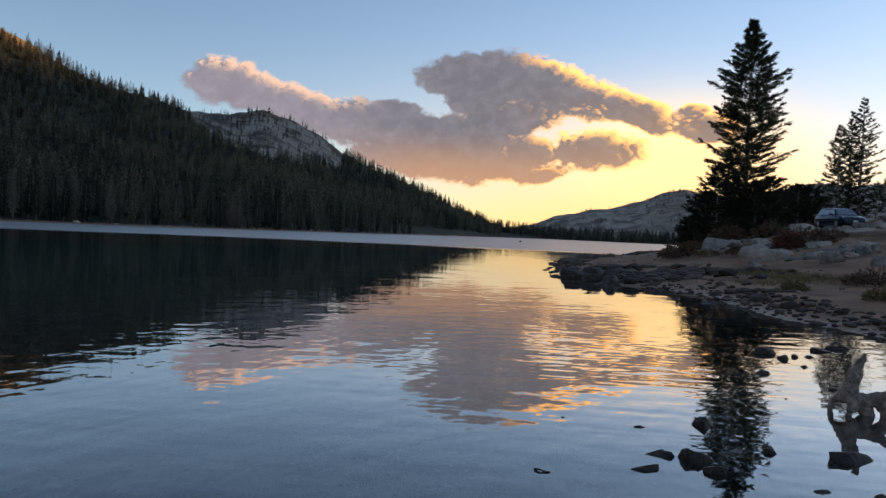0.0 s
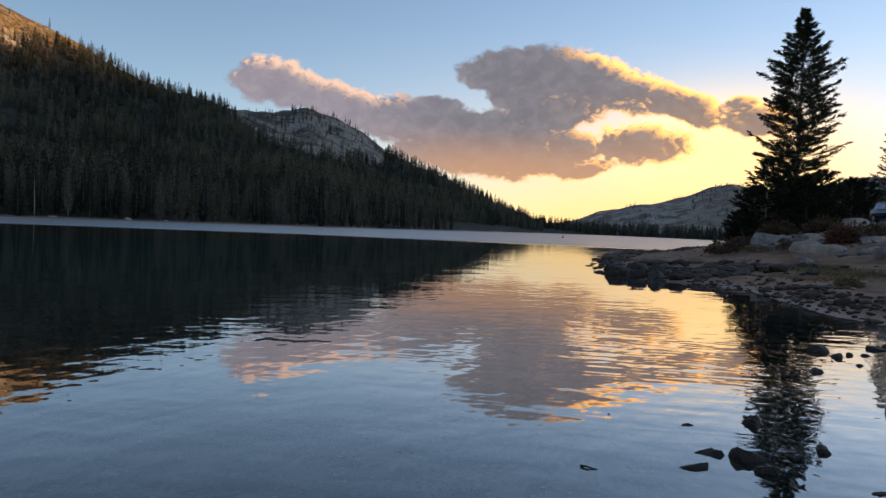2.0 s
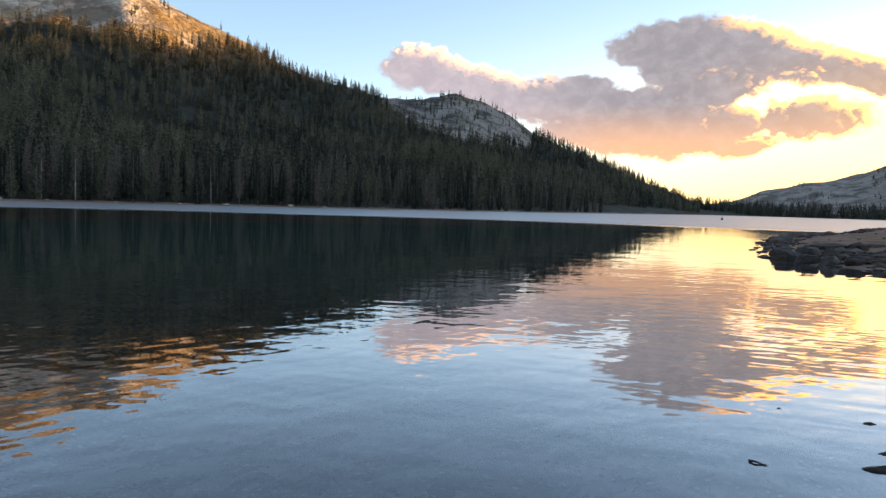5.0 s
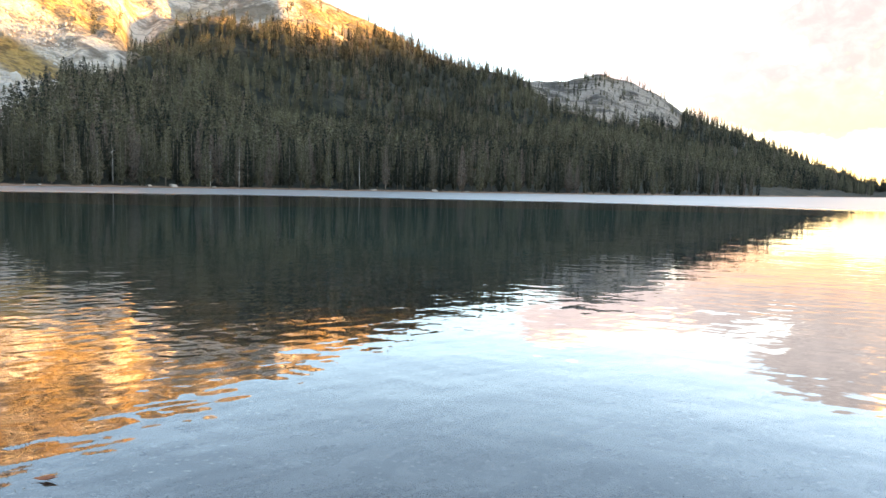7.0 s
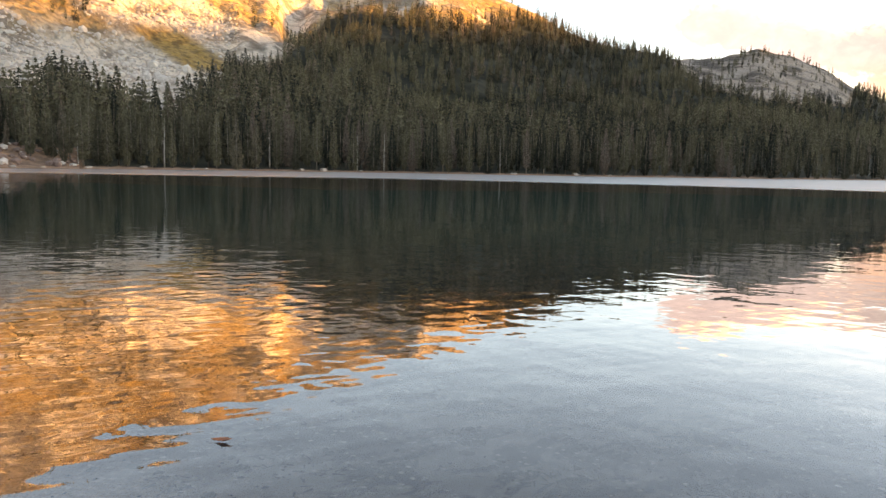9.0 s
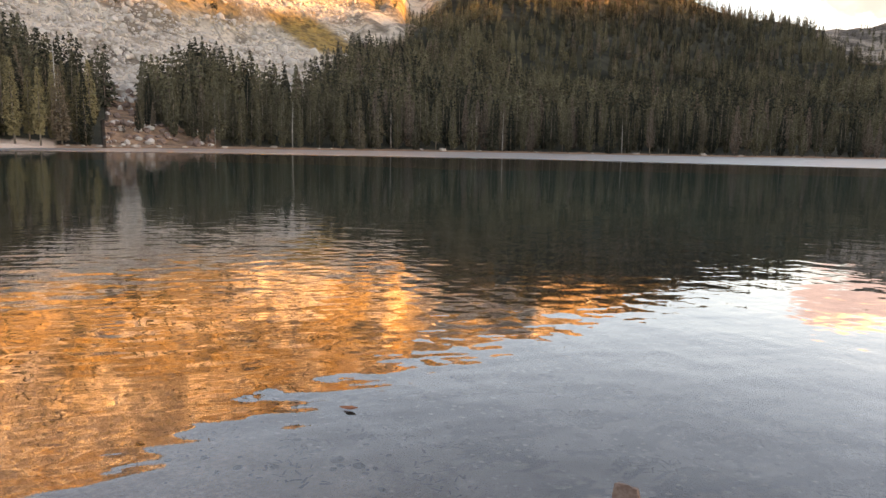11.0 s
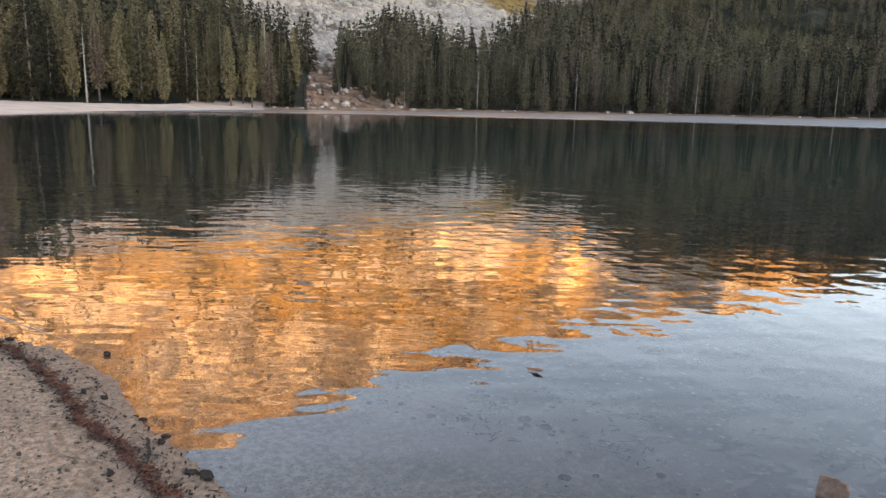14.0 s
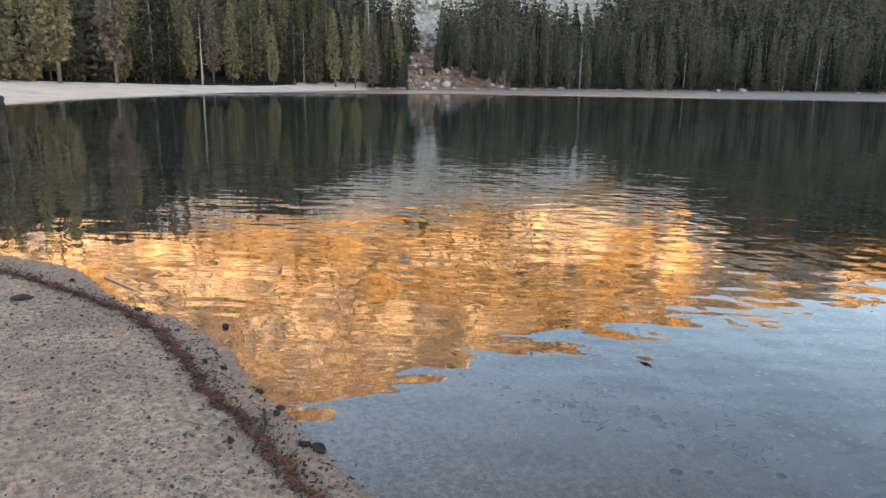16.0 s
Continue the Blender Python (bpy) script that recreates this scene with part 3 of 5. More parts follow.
def tube(points, radii, sides=5):
    """Corners and triangles of a tapering tube along points."""
    pts = np.asarray(points, float)
    verts, faces = [], []
    for i, (p, rad) in enumerate(zip(pts, radii)):
        d = pts[min(i + 1, len(pts) - 1)] - pts[max(i - 1, 0)]
        d = d / (np.linalg.norm(d) + 1e-9)
        a = np.cross(d, (0.3, 0.9, 0.1) if abs(d[2]) > 0.8 else (0, 0, 1.0))
        a = a / (np.linalg.norm(a) + 1e-9)
        b = np.cross(d, a)
        for k in range(sides):
            t = 2 * math.pi * k / sides
            verts.append(p + rad * (math.cos(t) * a + math.sin(t) * b))
    for i in range(len(pts) - 1):
        for k in range(sides):
            a, b = i * sides + k, i * sides + (k + 1) % sides
            c, d = a + sides, b + sides
            faces += [(a, b, d), (a, d, c)]
    last = (len(pts) - 1) * sides
    for k in range(1, sides - 1):
        faces += [(0, k + 1, k), (last, last + k, last + k + 1)]
    return np.array(verts), np.array(faces)


def stack(pieces):
    verts, faces, base = [], [], 0
    for v, f in pieces:
        verts.append(v)
        faces.append(f + base)
        base += len(v)
    return np.concatenate(verts), np.concatenate(faces)


def conifer(rng, h, width, tiers, blades, bare, sprigs=0):
    """Trunk and crown of a mountain conifer: whorls of short limbs hung with small sprays, uneven in length."""
    lean = rng.normal(0, 0.012, 2)
    steps = np.linspace(0, 1, 4)
    trunk = tube([(lean[0] * h * s, lean[1] * h * s, h * s * 0.97) for s in steps], h * 0.013 * (1.05 - steps), 5 if sprigs else 3)
    bulge = rng.uniform(0.72, 1.25, (4, 6))
    per = sprigs or 1
    size = 0.030 * h if sprigs else 0.072 * h
    verts = []
    for i in range(tiers):
        s = bare + (1 - bare) * (i + rng.uniform(-0.5, 0.5)) / tiers
        s = min(max(s, bare), 0.975)
        rel = (s - bare) / (1 - bare)
        reach = width * h * (1 - rel) ** 0.8 * min(1, rel * 2.6 + 0.35)
        n = max(3, int(blades * (1 - 0.5 * rel)))
        a = 2 * math.pi * (np.arange(n) + rng.uniform(-0.5, 0.5, n)) / n + i * 1.7
        l = reach * rng.uniform(0.6, 1.1, n) * bulge[min(3, int(rel * 4)), (a * 0.95).astype(int) % 6] + 0.012 * h
        a, l = np.repeat(a, per), np.repeat(l, per)
        t = np.sqrt(rng.uniform(0.12, 1.0, n * per))
        drop = l * rng.uniform(-0.1, 0.45, n * per) * t
        z0 = h * s + rng.normal(0, 0.008 * h, n * per)
        p = np.stack([np.cos(a) * l * t + lean[0] * z0, np.sin(a) * l * t + lean[1] * z0, z0 - drop], -1)
        d = np.stack([np.cos(a), np.sin(a), np.full(n * per, -0.45)], -1) + rng.normal(0, 0.5, (n * per, 3))
        k = size * (1 - 0.45 * rel) * rng.uniform(0.7, 1.3, (n * per, 1))
        d = d / np.linalg.norm(d, axis=1, keepdims=True) * k
        w = np.cross(d, rng.normal(0, 1, (n * per, 3)))
        w = w / (np.linalg.norm(w, axis=1, keepdims=True) + 1e-9) * k * 0.42
        verts.append(np.stack([p - d * 0.45 - w, p - d * 0.45 + w, p + d * 0.75], 1).reshape(-1, 3))
    verts = np.concatenate(verts)
    top = tube([(lean[0] * h * 0.9, lean[1] * h * 0.9, h * 0.9), (lean[0] * h, lean[1] * h, h * 1.0)], (h * 0.012, h * 0.003), 3)
    return trunk, stack([(verts, np.arange(len(verts)).reshape(-1, 3)), top])


rng = np.random.default_rng(7)
LOW = [conifer(rng, 1.0, w, t, 12, b) for w, t, b in ((0.18, 18, 0.08), (0.20, 18, 0.06), (0.16, 19, 0.10), (0.22, 18, 0.04), (0.18, 19, 0.08), (0.15, 18, 0.14), (0.19, 19, 0.12), (0.17, 18, 0.06))]


def forest_spots(count, keep):
    """Random places on the left slopes, even as seen from the beach, that keep() allows."""
    made = []
    while sum(len(m[0]) for m in made) < count:
        az = rng.uniform(-112, 4.5, 20000)
        e1, d1 = first_ridge(az)
        start = far_start(az)
        g = rng.uniform(0, 1, 20000) ** 0.8
        r = start + 5 + (d1 - start) * g ** 1.25
        x, y = r * np.sin(np.radians(az)), r * np.cos(np.radians(az))
        z, sd = land_height(x, y)
        zn, gully = zones(x, y, z, sd)
        ok = keep(az, r, z, sd, zn, gully)
        made.append((x[ok], y[ok], z[ok]))
    return [np.concatenate([m[k] for m in made])[:count] for k in range(3)]


def plant(name, spots, heights, tints, variants, label, category):
    """Many far trees as one mesh."""
    verts, faces, tint, base = [], [], [], 0
    for x, y, z, h, t in zip(*spots, heights, tints):
        (tv, tf), (cv, cf) = variants[rng.integers(len(variants))]
        a = rng.uniform(0, 6.283)
        c, s = math.cos(a), math.sin(a)
        wide = rng.uniform(0.85, 1.2)
        for v, f, shade in ((tv, tf, 0.97), (cv, cf, t)):
            p = np.empty_like(v)
            p[:, 0] = (v[:, 0] * c - v[:, 1] * s) * h * wide + x
            p[:, 1] = (v[:, 0] * s + v[:, 1] * c) * h * wide + y
            p[:, 2] = v[:, 2] * h + z - 0.15
            verts.append(p)
            faces.append(f + base)
            tint.append(np.full(len(v), shade))
            base += len(v)
    me = mesh_from(name, np.concatenate(verts), np.concatenate(faces), M_NEEDLES, {"tint": np.concatenate(tint)})
    tagged(new(name, me), label, category, kind="stuff")


def tints_at(spots, spread=0.24):
    """Tone of each tree: drifts over the slope, with a few dull brown ones."""
    x, y = spots[0], spots[1]
    t = 0.40 + fbm(x / 55, y / 55, 3, 120) * 0.55 + fbm(x / 14, y / 14, 2, 125) * 0.35 + rng.normal(0, spread, len(x))
    return np.where(rng.uniform(0, 1, len(x)) < 0.05, 0.93, np.clip(t, 0.0, 0.85))


spots = forest_spots(8000, lambda az, r, z, sd, zn, gully: (zn["rock"] < 0.5) & ~gully & (sd > 20) & (rng.uniform(0, 1, len(az)) < 0.95))
plant("forest", spots, rng.uniform(0.75, 1.2, 8000) * np.interp(np.hypot(spots[0], spots[1]), (130, 300, 700), (10.0, 9.5, 10.5)), tints_at(spots), LOW, "dense dark green conifer forest covering the mountainside", "forest")
spots = forest_spots(1100, lambda az, r, z, sd, zn, gully: (zn["rock"] > 0.5) & (rng.uniform(0, 1, len(az)) < 0.10 + 0.9 * (fbm(az / 4, r / 50, 3, 80) > 0.10)) & (np.abs(az + 46) > 3.4) & ((az > -52) | (np.degrees(np.arctan2(z, r)) > 10.2 + 0.8 * np.sin(az))))
plant("sparse_trees", spots, rng.uniform(4, 9.5, 1100), rng.beta(2, 2, 1100), LOW, "scattered stunted conifers on bare granite slopes", "trees")


spots = forest_spots(110, lambda az, r, z, sd, zn, gully: (zn["rock"] > 0.5) & (az > -21) & (az < -8) & (rng.uniform(0, 1, len(az)) < np.where(r > 700, 0.9, 0.3)))
plant("dome_trees", spots, rng.uniform(3.5, 8, 110), rng.beta(2, 2, 110), LOW, "dark conifers clinging to a pale granite dome", "trees")


def far_strip():
    """Low forest at the far end of the lake and specks of trees on the hill behind it."""
    n = 900
    az = rng.uniform(2.5, 24, n)
    r = rng.uniform(880, 1080, n)
    x, y = r * np.sin(np.radians(az)), r * np.cos(np.radians(az))
    z, sd = land_height(x, y)
    ok = sd > 3
    plant("far_forest", (x[ok], y[ok], np.maximum(z[ok], 0.3)), rng.uniform(9, 17, ok.sum()), rng.uniform(0, 0.5, ok.sum()), LOW, "low dark forest along the far end of the lake", "forest")
    n = 1500
    az = rng.uniform(6.5, 27, n)
    r = rng.uniform(1250, 1950, n)
    keep = fbm(az / 1.6, r / 200, 3, 90) > 0.03
    az, r = az[keep], r[keep]
    x, y = r * np.sin(np.radians(az)), r * np.cos(np.radians(az))
    z, sd = land_height(x, y)
    plant("hill_trees", (x, y, z), rng.uniform(5, 9, len(x)), rng.uniform(0, 0.5, len(x)), LOW, "scattered dark conifers on the pale far hill", "trees")


far_strip()


def tree_meshes(h, width, tiers, blades, bare, mat=None):
    (tv, tf), (cv, cf) = conifer(rng, h, width, tiers, blades, bare, 6)
    return mesh_from("trunk", tv, tf, M_BARK, None, True), mesh_from("crown", cv, cf, mat or M_LITPINE)


SHORE_TREES, BEACH_TREES = [[tree_meshes(1.0, w, t, b, bare, mat) for w, t, b, bare in ((0.13, 38, 9, 0.08), (0.15, 40, 9, 0.04), (0.115, 38, 9, 0.13), (0.165, 40, 9, 0.03), (0.14, 40, 9, 0.08), (0.12, 36, 9, 0.17), (0.145, 40, 9, 0.06))] for mat in (M_SHADEPINE, M_LITPINE)]


def shore_tree(az, r, h, label, group="trees along the far shore"):
    x, y = polar(az, r)
    top = tagged(new("conifer"), label, "tree", group)
    # left of az -72.5 the lighter needles, painted for the brighter sky there
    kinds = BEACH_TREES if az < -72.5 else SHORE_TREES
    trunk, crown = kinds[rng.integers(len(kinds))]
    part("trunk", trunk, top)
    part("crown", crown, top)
    w = h * rng.uniform(0.9, 1.15)
    top.matrix_world = pose(x, y, ground_at(x, y) - 0.1, 0, 0, rng.uniform(0, 360)) @ Matrix.Diagonal((w, w, h, 1))


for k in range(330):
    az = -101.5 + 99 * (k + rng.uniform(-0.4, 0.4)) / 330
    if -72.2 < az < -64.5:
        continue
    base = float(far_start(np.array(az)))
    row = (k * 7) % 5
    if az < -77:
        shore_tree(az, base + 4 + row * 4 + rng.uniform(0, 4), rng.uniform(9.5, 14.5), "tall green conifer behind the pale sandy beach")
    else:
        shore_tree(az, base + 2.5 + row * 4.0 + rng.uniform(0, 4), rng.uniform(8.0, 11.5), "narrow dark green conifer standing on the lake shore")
for az, dr, h in ((-100.2, -4, 17), (-96.6, -6, 16), (-93.0, -3, 17), (-90.6, -2, 15), (-98.4, -2, 16)):
    shore_tree(az, float(far_start(np.array(az))) + dr, h, "tall full conifer with a pale bare trunk base")
for az, r, h in ((-69.4, 132, 5), (-67.6, 138, 6), (-66.2, 134, 5.5), (-65.2, 131, 7), (-68.6, 150, 5.5), (-66.8, 148, 8), (-70.6, 128, 2.5), *((-69.6 + 5.2 * k / 26, 122 + 8 + (k * 11) % 26, 5.0 + (k * 7) % 5) for k in range(26))):
    shore_tree(az, r, h, "small dark conifer in the rocky gully")


def snag(az, dr, h):
    """A dead bleached trunk with stubs of branches."""
    x, y = polar(az, float(far_start(np.array(az))) + dr)
    top = tagged(new("dead_tree"), "bare bleached dead trunk among the shore conifers", "tree", "dead trunks along the far shore")
    s = np.linspace(0, 1, 6)
    bend = rng.normal(0, 0.012, 2) * h
    v, f = tube([(bend[0] * q, bend[1] * q * q, h * q) for q in s], 0.014 * h * (1.1 - s), 6)
    part("trunk", mesh_from("trunk", v, f, M_SNAG, None, True), top)
    for i in range(9):
        q, a = rng.uniform(0.25, 0.95), rng.uniform(0, 6.28)
        l = h * rng.uniform(0.025, 0.07)
        p = np.array((bend[0] * q, bend[1] * q * q, h * q))
        v, f = tube([p, p + (math.cos(a) * l, math.sin(a) * l, -l * 0.2)], (0.05, 0.015), 4)
        part("branch_stub", mesh_from("branch_stub", v, f, M_SNAG), top)
    top.location = (x, y, ground_at(x, y) - 0.1)


for az, dr, h in ((-87.2, 0, 9.0), (-58.6, 6, 8.6), (-42.2, 6, 8.0), (-74.8, 14, 14.0), (-44.3, 7, 7.5), (-51.0, 8, 7), (-33.0, 7, 7.5), (-64.3, 8, 7.5), (-79.8, 8, 8.0)):
    snag(az, dr, h)


# ---------------------------------------------------------------- rocks
def rock_mesh(seed, size, flat=0.0, detail=3, mat=M_GRANITE, cuts=9):
    """A worn angular stone: a ball cut by a few planes, then roughened."""
    bm = bmesh.new()
    bmesh.ops.create_icosphere(bm, subdivisions=detail, radius=1.0)
    r = random.Random(seed)
    planes = []
    for _ in range(cuts):
        d = Vector((r.gauss(0, 1), r.gauss(0, 1), r.gauss(0, 0.8))).normalized()
        planes.append((d, r.uniform(0.45, 0.78)))
    planes.append((Vector((r.gauss(0, 0.15), r.gauss(0, 0.15), 1)).normalized(), 0.8 - flat * 0.4))
    for v in bm.verts:
        p = v.co.copy()
        for d, k in planes:
            over = p.dot(d) - k
            if over > 0:
                p -= d * over * 0.92
        off = Vector((seed * 3.7, seed * 1.3, 0))
        p *= 1 + 0.12 * noise.fractal(p * 1.6 + off, 1.0, 2.0, 4) + 0.03 * noise.noise(p * 7 + off)
        v.co = Vector((p.x * size[0], p.y * size[1], p.z * size[2]))
    me = bpy.data.meshes.new("rock")
    bm.to_mesh(me)
    bm.free()
    for poly in me.polygons:
        poly.use_smooth = False
    me.materials.append(mat)
    return me


def rock(name, x, y, size, seed, mat, label, group="", sink=0.35, turn=0.0, flat=0.0, z=None):
    ob = new(name, rock_mesh(seed, size, flat, 3, mat))
    base = ground_at(x, y) if z is None else z
    ob.matrix_world = pose(x, y, base + size[2] * (1 - 2 * sink) * 0.8, 0, 0, turn)
    return tagged(ob, label, "rock", group)


# stones standing in the shallow water: x, y, half length, half depth, top above water
for k, (x, y, a, b, top, turn) in enumerate(((2.22, 5.95, 0.095, 0.07, 0.075, -10), (1.60, 5.06, 0.15, 0.085, 0.06, 15), (1.83, 4.97, 0.135, 0.085, 0.075, -20), (1.40, 4.76, 0.15, 0.085, 0.065, 5),
                                             (1.87, 4.72, 0.11, 0.06, 0.05, 10), (2.47, 5.28, 0.10, 0.085, 0.06, 40), (2.98, 5.12, 0.20, 0.095, 0.075, 0), (4.60, 10.2, 0.21, 0.16, 0.10, 12),
                                             (4.66, 9.72, 0.11, 0.08, 0.06, 30), (4.95, 9.95, 0.07, 0.05, 0.05, 80), (4.64, 9.12, 0.11, 0.06, 0.045, 0), (3.84, 8.5, 0.14, 0.09, 0.06, 0), (5.15, 10.0, 0.16, 0.05, 0.04, 0),
                                             (1.07, 6.0, 0.035, 0.03, 0.03, 0), (0.96, 5.83, 0.03, 0.025, 0.02, 0), (1.65, 5.78, 0.07, 0.03, 0.025, 0), (2.42, 4.42, 0.07, 0.035, 0.02, 10),
                                             (4.3, 7.75, 0.10, 0.06, 0.03, 0), (0.845, 4.42, 0.035, 0.02, 0.02, 0), (3.06, 6.9, 0.06, 0.04, 0.03, 0), (2.72, 4.33, 0.04, 0.03, 0.05, 0), (5.6, 10.6, 0.2, 0.1, 0.05, -10), (6.1, 11.0, 0.22, 0.12, 0.06, 10))):
    bed = ground_at(x, y)
    c = max(0.6 * a, (top - bed) * 0.52)
    ob = new("rock", rock_mesh(100 + k, (a * 1.08, b * 1.05, c), 0.2, 3, M_WETROCK, 6))
    ob.matrix_world = pose(x, y, top - c * 0.86, 0, 0, turn)
    tagged(ob, "dark wet rock breaking the surface of the shallow water", "rock", "dark rocks in the shallows")

stub = new("rock", rock_mesh(140, (0.08, 0.07, 0.19), 0.3, 3, M_BROWNROCK, 6))
stub.matrix_world = pose(-1.74, 2.36, -0.05, 6, -8, 35)
tagged(stub, "reddish brown upright stone standing in clear shallows", "rock")

# boulders on the stony point: azimuth, distance, width, height
for k, (az, r, w, h, mat) in enumerate(((20.8, 47, 2.5, 1.1, M_GRANITE), (23.7, 40, 2.3, 1.2, M_PALE), (24.9, 40, 1.3, 0.9, M_PALE), (28.4, 36, 1.2, 0.8, M_GRANITE), 
                                        (28.9, 86, 4.2, 2.6, M_GRANITE), (33.6, 78, 9.0, 3.0, M_PALE), (23.5, 36, 0.8, 0.45, M_GRANITE), (26.3, 52, 2.2, 1.0, M_PALE), (25.6, 56, 1.5, 1.0, M_GRANITE),
                                        (22.2, 47, 1.2, 0.8, M_GRANITE), (31.3, 34, 1.2, 0.5, M_GRANITE), (19.6, 52, 1.3, 0.7, M_GRANITE), (29.3, 38, 1.1, 0.6, M_GRANITE), (30.4, 40, 1.5, 0.6, M_PALE),
                                        (26.3, 26, 0.7, 0.3, M_STONES), (25.9, 60, 1.0, 1.1, M_GRANITE), (34.8, 95, 10.0, 3.0, M_GRANITE), *((19.5 + 13.5 * ((k * 0.618) % 1), 37 + 17 * ((k * 0.37) % 1), 0.45 + 0.9 * ((k * 0.71) % 1), 0.28 + 0.4 * ((k * 0.53) % 1), (M_GRANITE, M_PALE, M_STONES)[k % 3]) for k in range(44)))):
    x, y = polar(az, r)
    rock("boulder", x, y, (w * 0.5, w * 0.42, h * 0.58), 200 + k, mat, "weathered grey granite boulder on the stony point" if w < 3.4 else "large rounded granite outcrop above the stony point", "boulders on the stony point", 0.3, az * 17 % 50 - 25, 0.2)

# pale boulders along the far waterline: azimuth, width
for k, (az, w) in enumerate(((-74.3, 1.6), (-73.3, 1.4), (-72.2, 1.6), (-69.9, 2.7), (-68.3, 2.1), (-60.0, 2.7), (-56.6, 1.2), (-55.7, 1.4), (-46.9, 3.2), (-63.6, 2.4), (-48.6, 2.2), (-44.0, 1.7), (-35.2, 1.4), (-27.1, 3.6),
                              (-21.0, 1.6), (-15.7, 1.6), (-31.9, 2.6), (-66.5, 1.5), (-70.9, 1.3), (-71.4, 1.8), (-52.4, 1.2), (-39.6, 1.3), (-24.5, 2.0), (-11.5, 1.8))):
    r = float(far_start(np.array(az))) + 2.6
    x, y = polar(az, r)
    w *= 0.62
    rock("boulder", x, y, (w * 0.5, w * 0.45, w * 0.24), 300 + k, M_PALE, "pale granite boulder at the far waterline", "boulders along the far shore", 0.3, k * 37 % 90)


def low_rocks(seed, count):
    """Corners and triangles of small many-sided stones of unit size."""
    r = np.random.default_rng(seed)
    bm = bmesh.new()
    bmesh.ops.create_icosphere(bm, subdivisions=1, radius=1.0)
    v0 = np.array([v.co[:] for v in bm.verts])
    f0 = np.array([[v.index for v in f.verts] for f in bm.faces])
    bm.free()
    out = []
    for _ in range(count):
        v = v0 * (1 + r.uniform(-0.25, 0.2, (len(v0), 1)))
        for _ in range(3):
            d = r.normal(0, 1, 3)
            d = d / np.linalg.norm(d)
            over = np.maximum(v @ d - r.uniform(0.5, 0.8), 0)
            v = v - over[:, None] * d
        out.append((v, f0))
    return out


PEBBLES = low_rocks(3, 10)


def scatter(name, x, y, sizes, flat, mat, label, category, sink=0.3, z=None):
    verts, faces, base = [], [], 0
    zs = land_height(x, y)[0] if z is None else z
    for i in range(len(x)):
        v, f = PEBBLES[i % len(PEBBLES)]
        a = rng.uniform(0, 6.283)
        c, s = math.cos(a), math.sin(a)
        k, fl = sizes[i], flat * rng.uniform(0.7, 1.3)
        st = rng.uniform(0.6, 1.0)
        p = np.stack([(v[:, 0] * c - v[:, 1] * st * s) * k + x[i], (v[:, 0] * s + v[:, 1] * st * c) * k + y[i], v[:, 2] * k * fl + zs[i] + k * fl * (1 - 2 * sink)], -1)
        verts.append(p)
        faces.append(f + base)
        base += len(v)
    tagged(new(name, mesh_from(name, np.concatenate(verts), np.concatenate(faces), mat)), label, category, kind="stuff")


def between(points, count, spread):
    """Random places along a line of points, scattered sideways."""
    pts = np.array(points, float)
    seg = np.linalg.norm(np.diff(pts, axis=0), axis=1)
    s = rng.uniform(0, seg.sum(), count)
    cum = np.concatenate([[0], np.cumsum(seg)])
    x, y = np.interp(s, cum, pts[:, 0]), np.interp(s, cum, pts[:, 1])
    side = rng.normal(0, 1, count) * spread
    k = np.clip(np.searchsorted(cum, s) - 1, 0, len(seg) - 1)
    d = np.diff(pts, axis=0)[k] / seg[k][:, None]
    return x - d[:, 1] * side, y + d[:, 0] * side


def varied_stone(name, low, high, rough):
    def make(n, p):
        isl = n.put("ShaderNodeNewGeometry").outputs["Random Per Island"]
        at = n.place()
        c = n.mix(isl, low, high)
        n.wire(n.mix(n.math("MULTIPLY", n.noise(at, 40.0, 4.0), 0.6), c, tuple(0.5 * v for v in low)), p.inputs["Base Color"])
        p.inputs["Roughness"].default_value, p.inputs["Specular IOR Level"].default_value = rough, 0.3
    return material(name, make)


M_PEBBLE = varied_stone("pebbles", (0.08, 0.060, 0.048), (0.52, 0.43, 0.345), 0.85)
M_SHINGLE = varied_stone("shingle", (0.040, 0.028, 0.021), (0.17, 0.122, 0.090), 0.8)
M_TALUS = varied_stone("talus", (0.50, 0.43, 0.375), (0.78, 0.70, 0.62), 0.9)
M_COBBLE = varied_stone("cobbles", (0.012, 0.010, 0.009), (0.045, 0.037, 0.030), 0.8)

# flat dark stones along the edge of the point
edge = [(7.9, 11.5), (7.7, 13.4), (7.3, 15.2), (7.5, 18.4), (8, 22.1), (6.9, 23.7), (5.9, 24.4), (4.8, 26.6), (4.9, 33), (7.4, 46), (9, 50)]
x, y = between(edge, 1500, 0.55)
scatter("shore_stones", x + 0.75, y, rng.gamma(1.6, 0.04, 1500) + 0.03, 0.4, M_SHINGLE, "flat dark stones crowding the edge of the point", "stones")
x, y = between([(5.9, 26.2), (6.8, 27), (9, 28), (12, 30)], 260, 1.5)
scatter("point_stones", x, y, rng.gamma(2.0, 0.09, 260) + 0.06, 0.35, M_SHINGLE, "dark slabs of rock at the tip of the point", "stones")
x, y = between([(6.6, 42), (8.4, 49), (12, 58.5), (17, 69), (30, 104)], 340, 0.45)
scatter("spit_stones", x + 0.3, y, rng.gamma(1.8, 0.08, 340) + 0.08, 0.5, M_SHINGLE, "dark stones lining the back of the low spit", "stones")
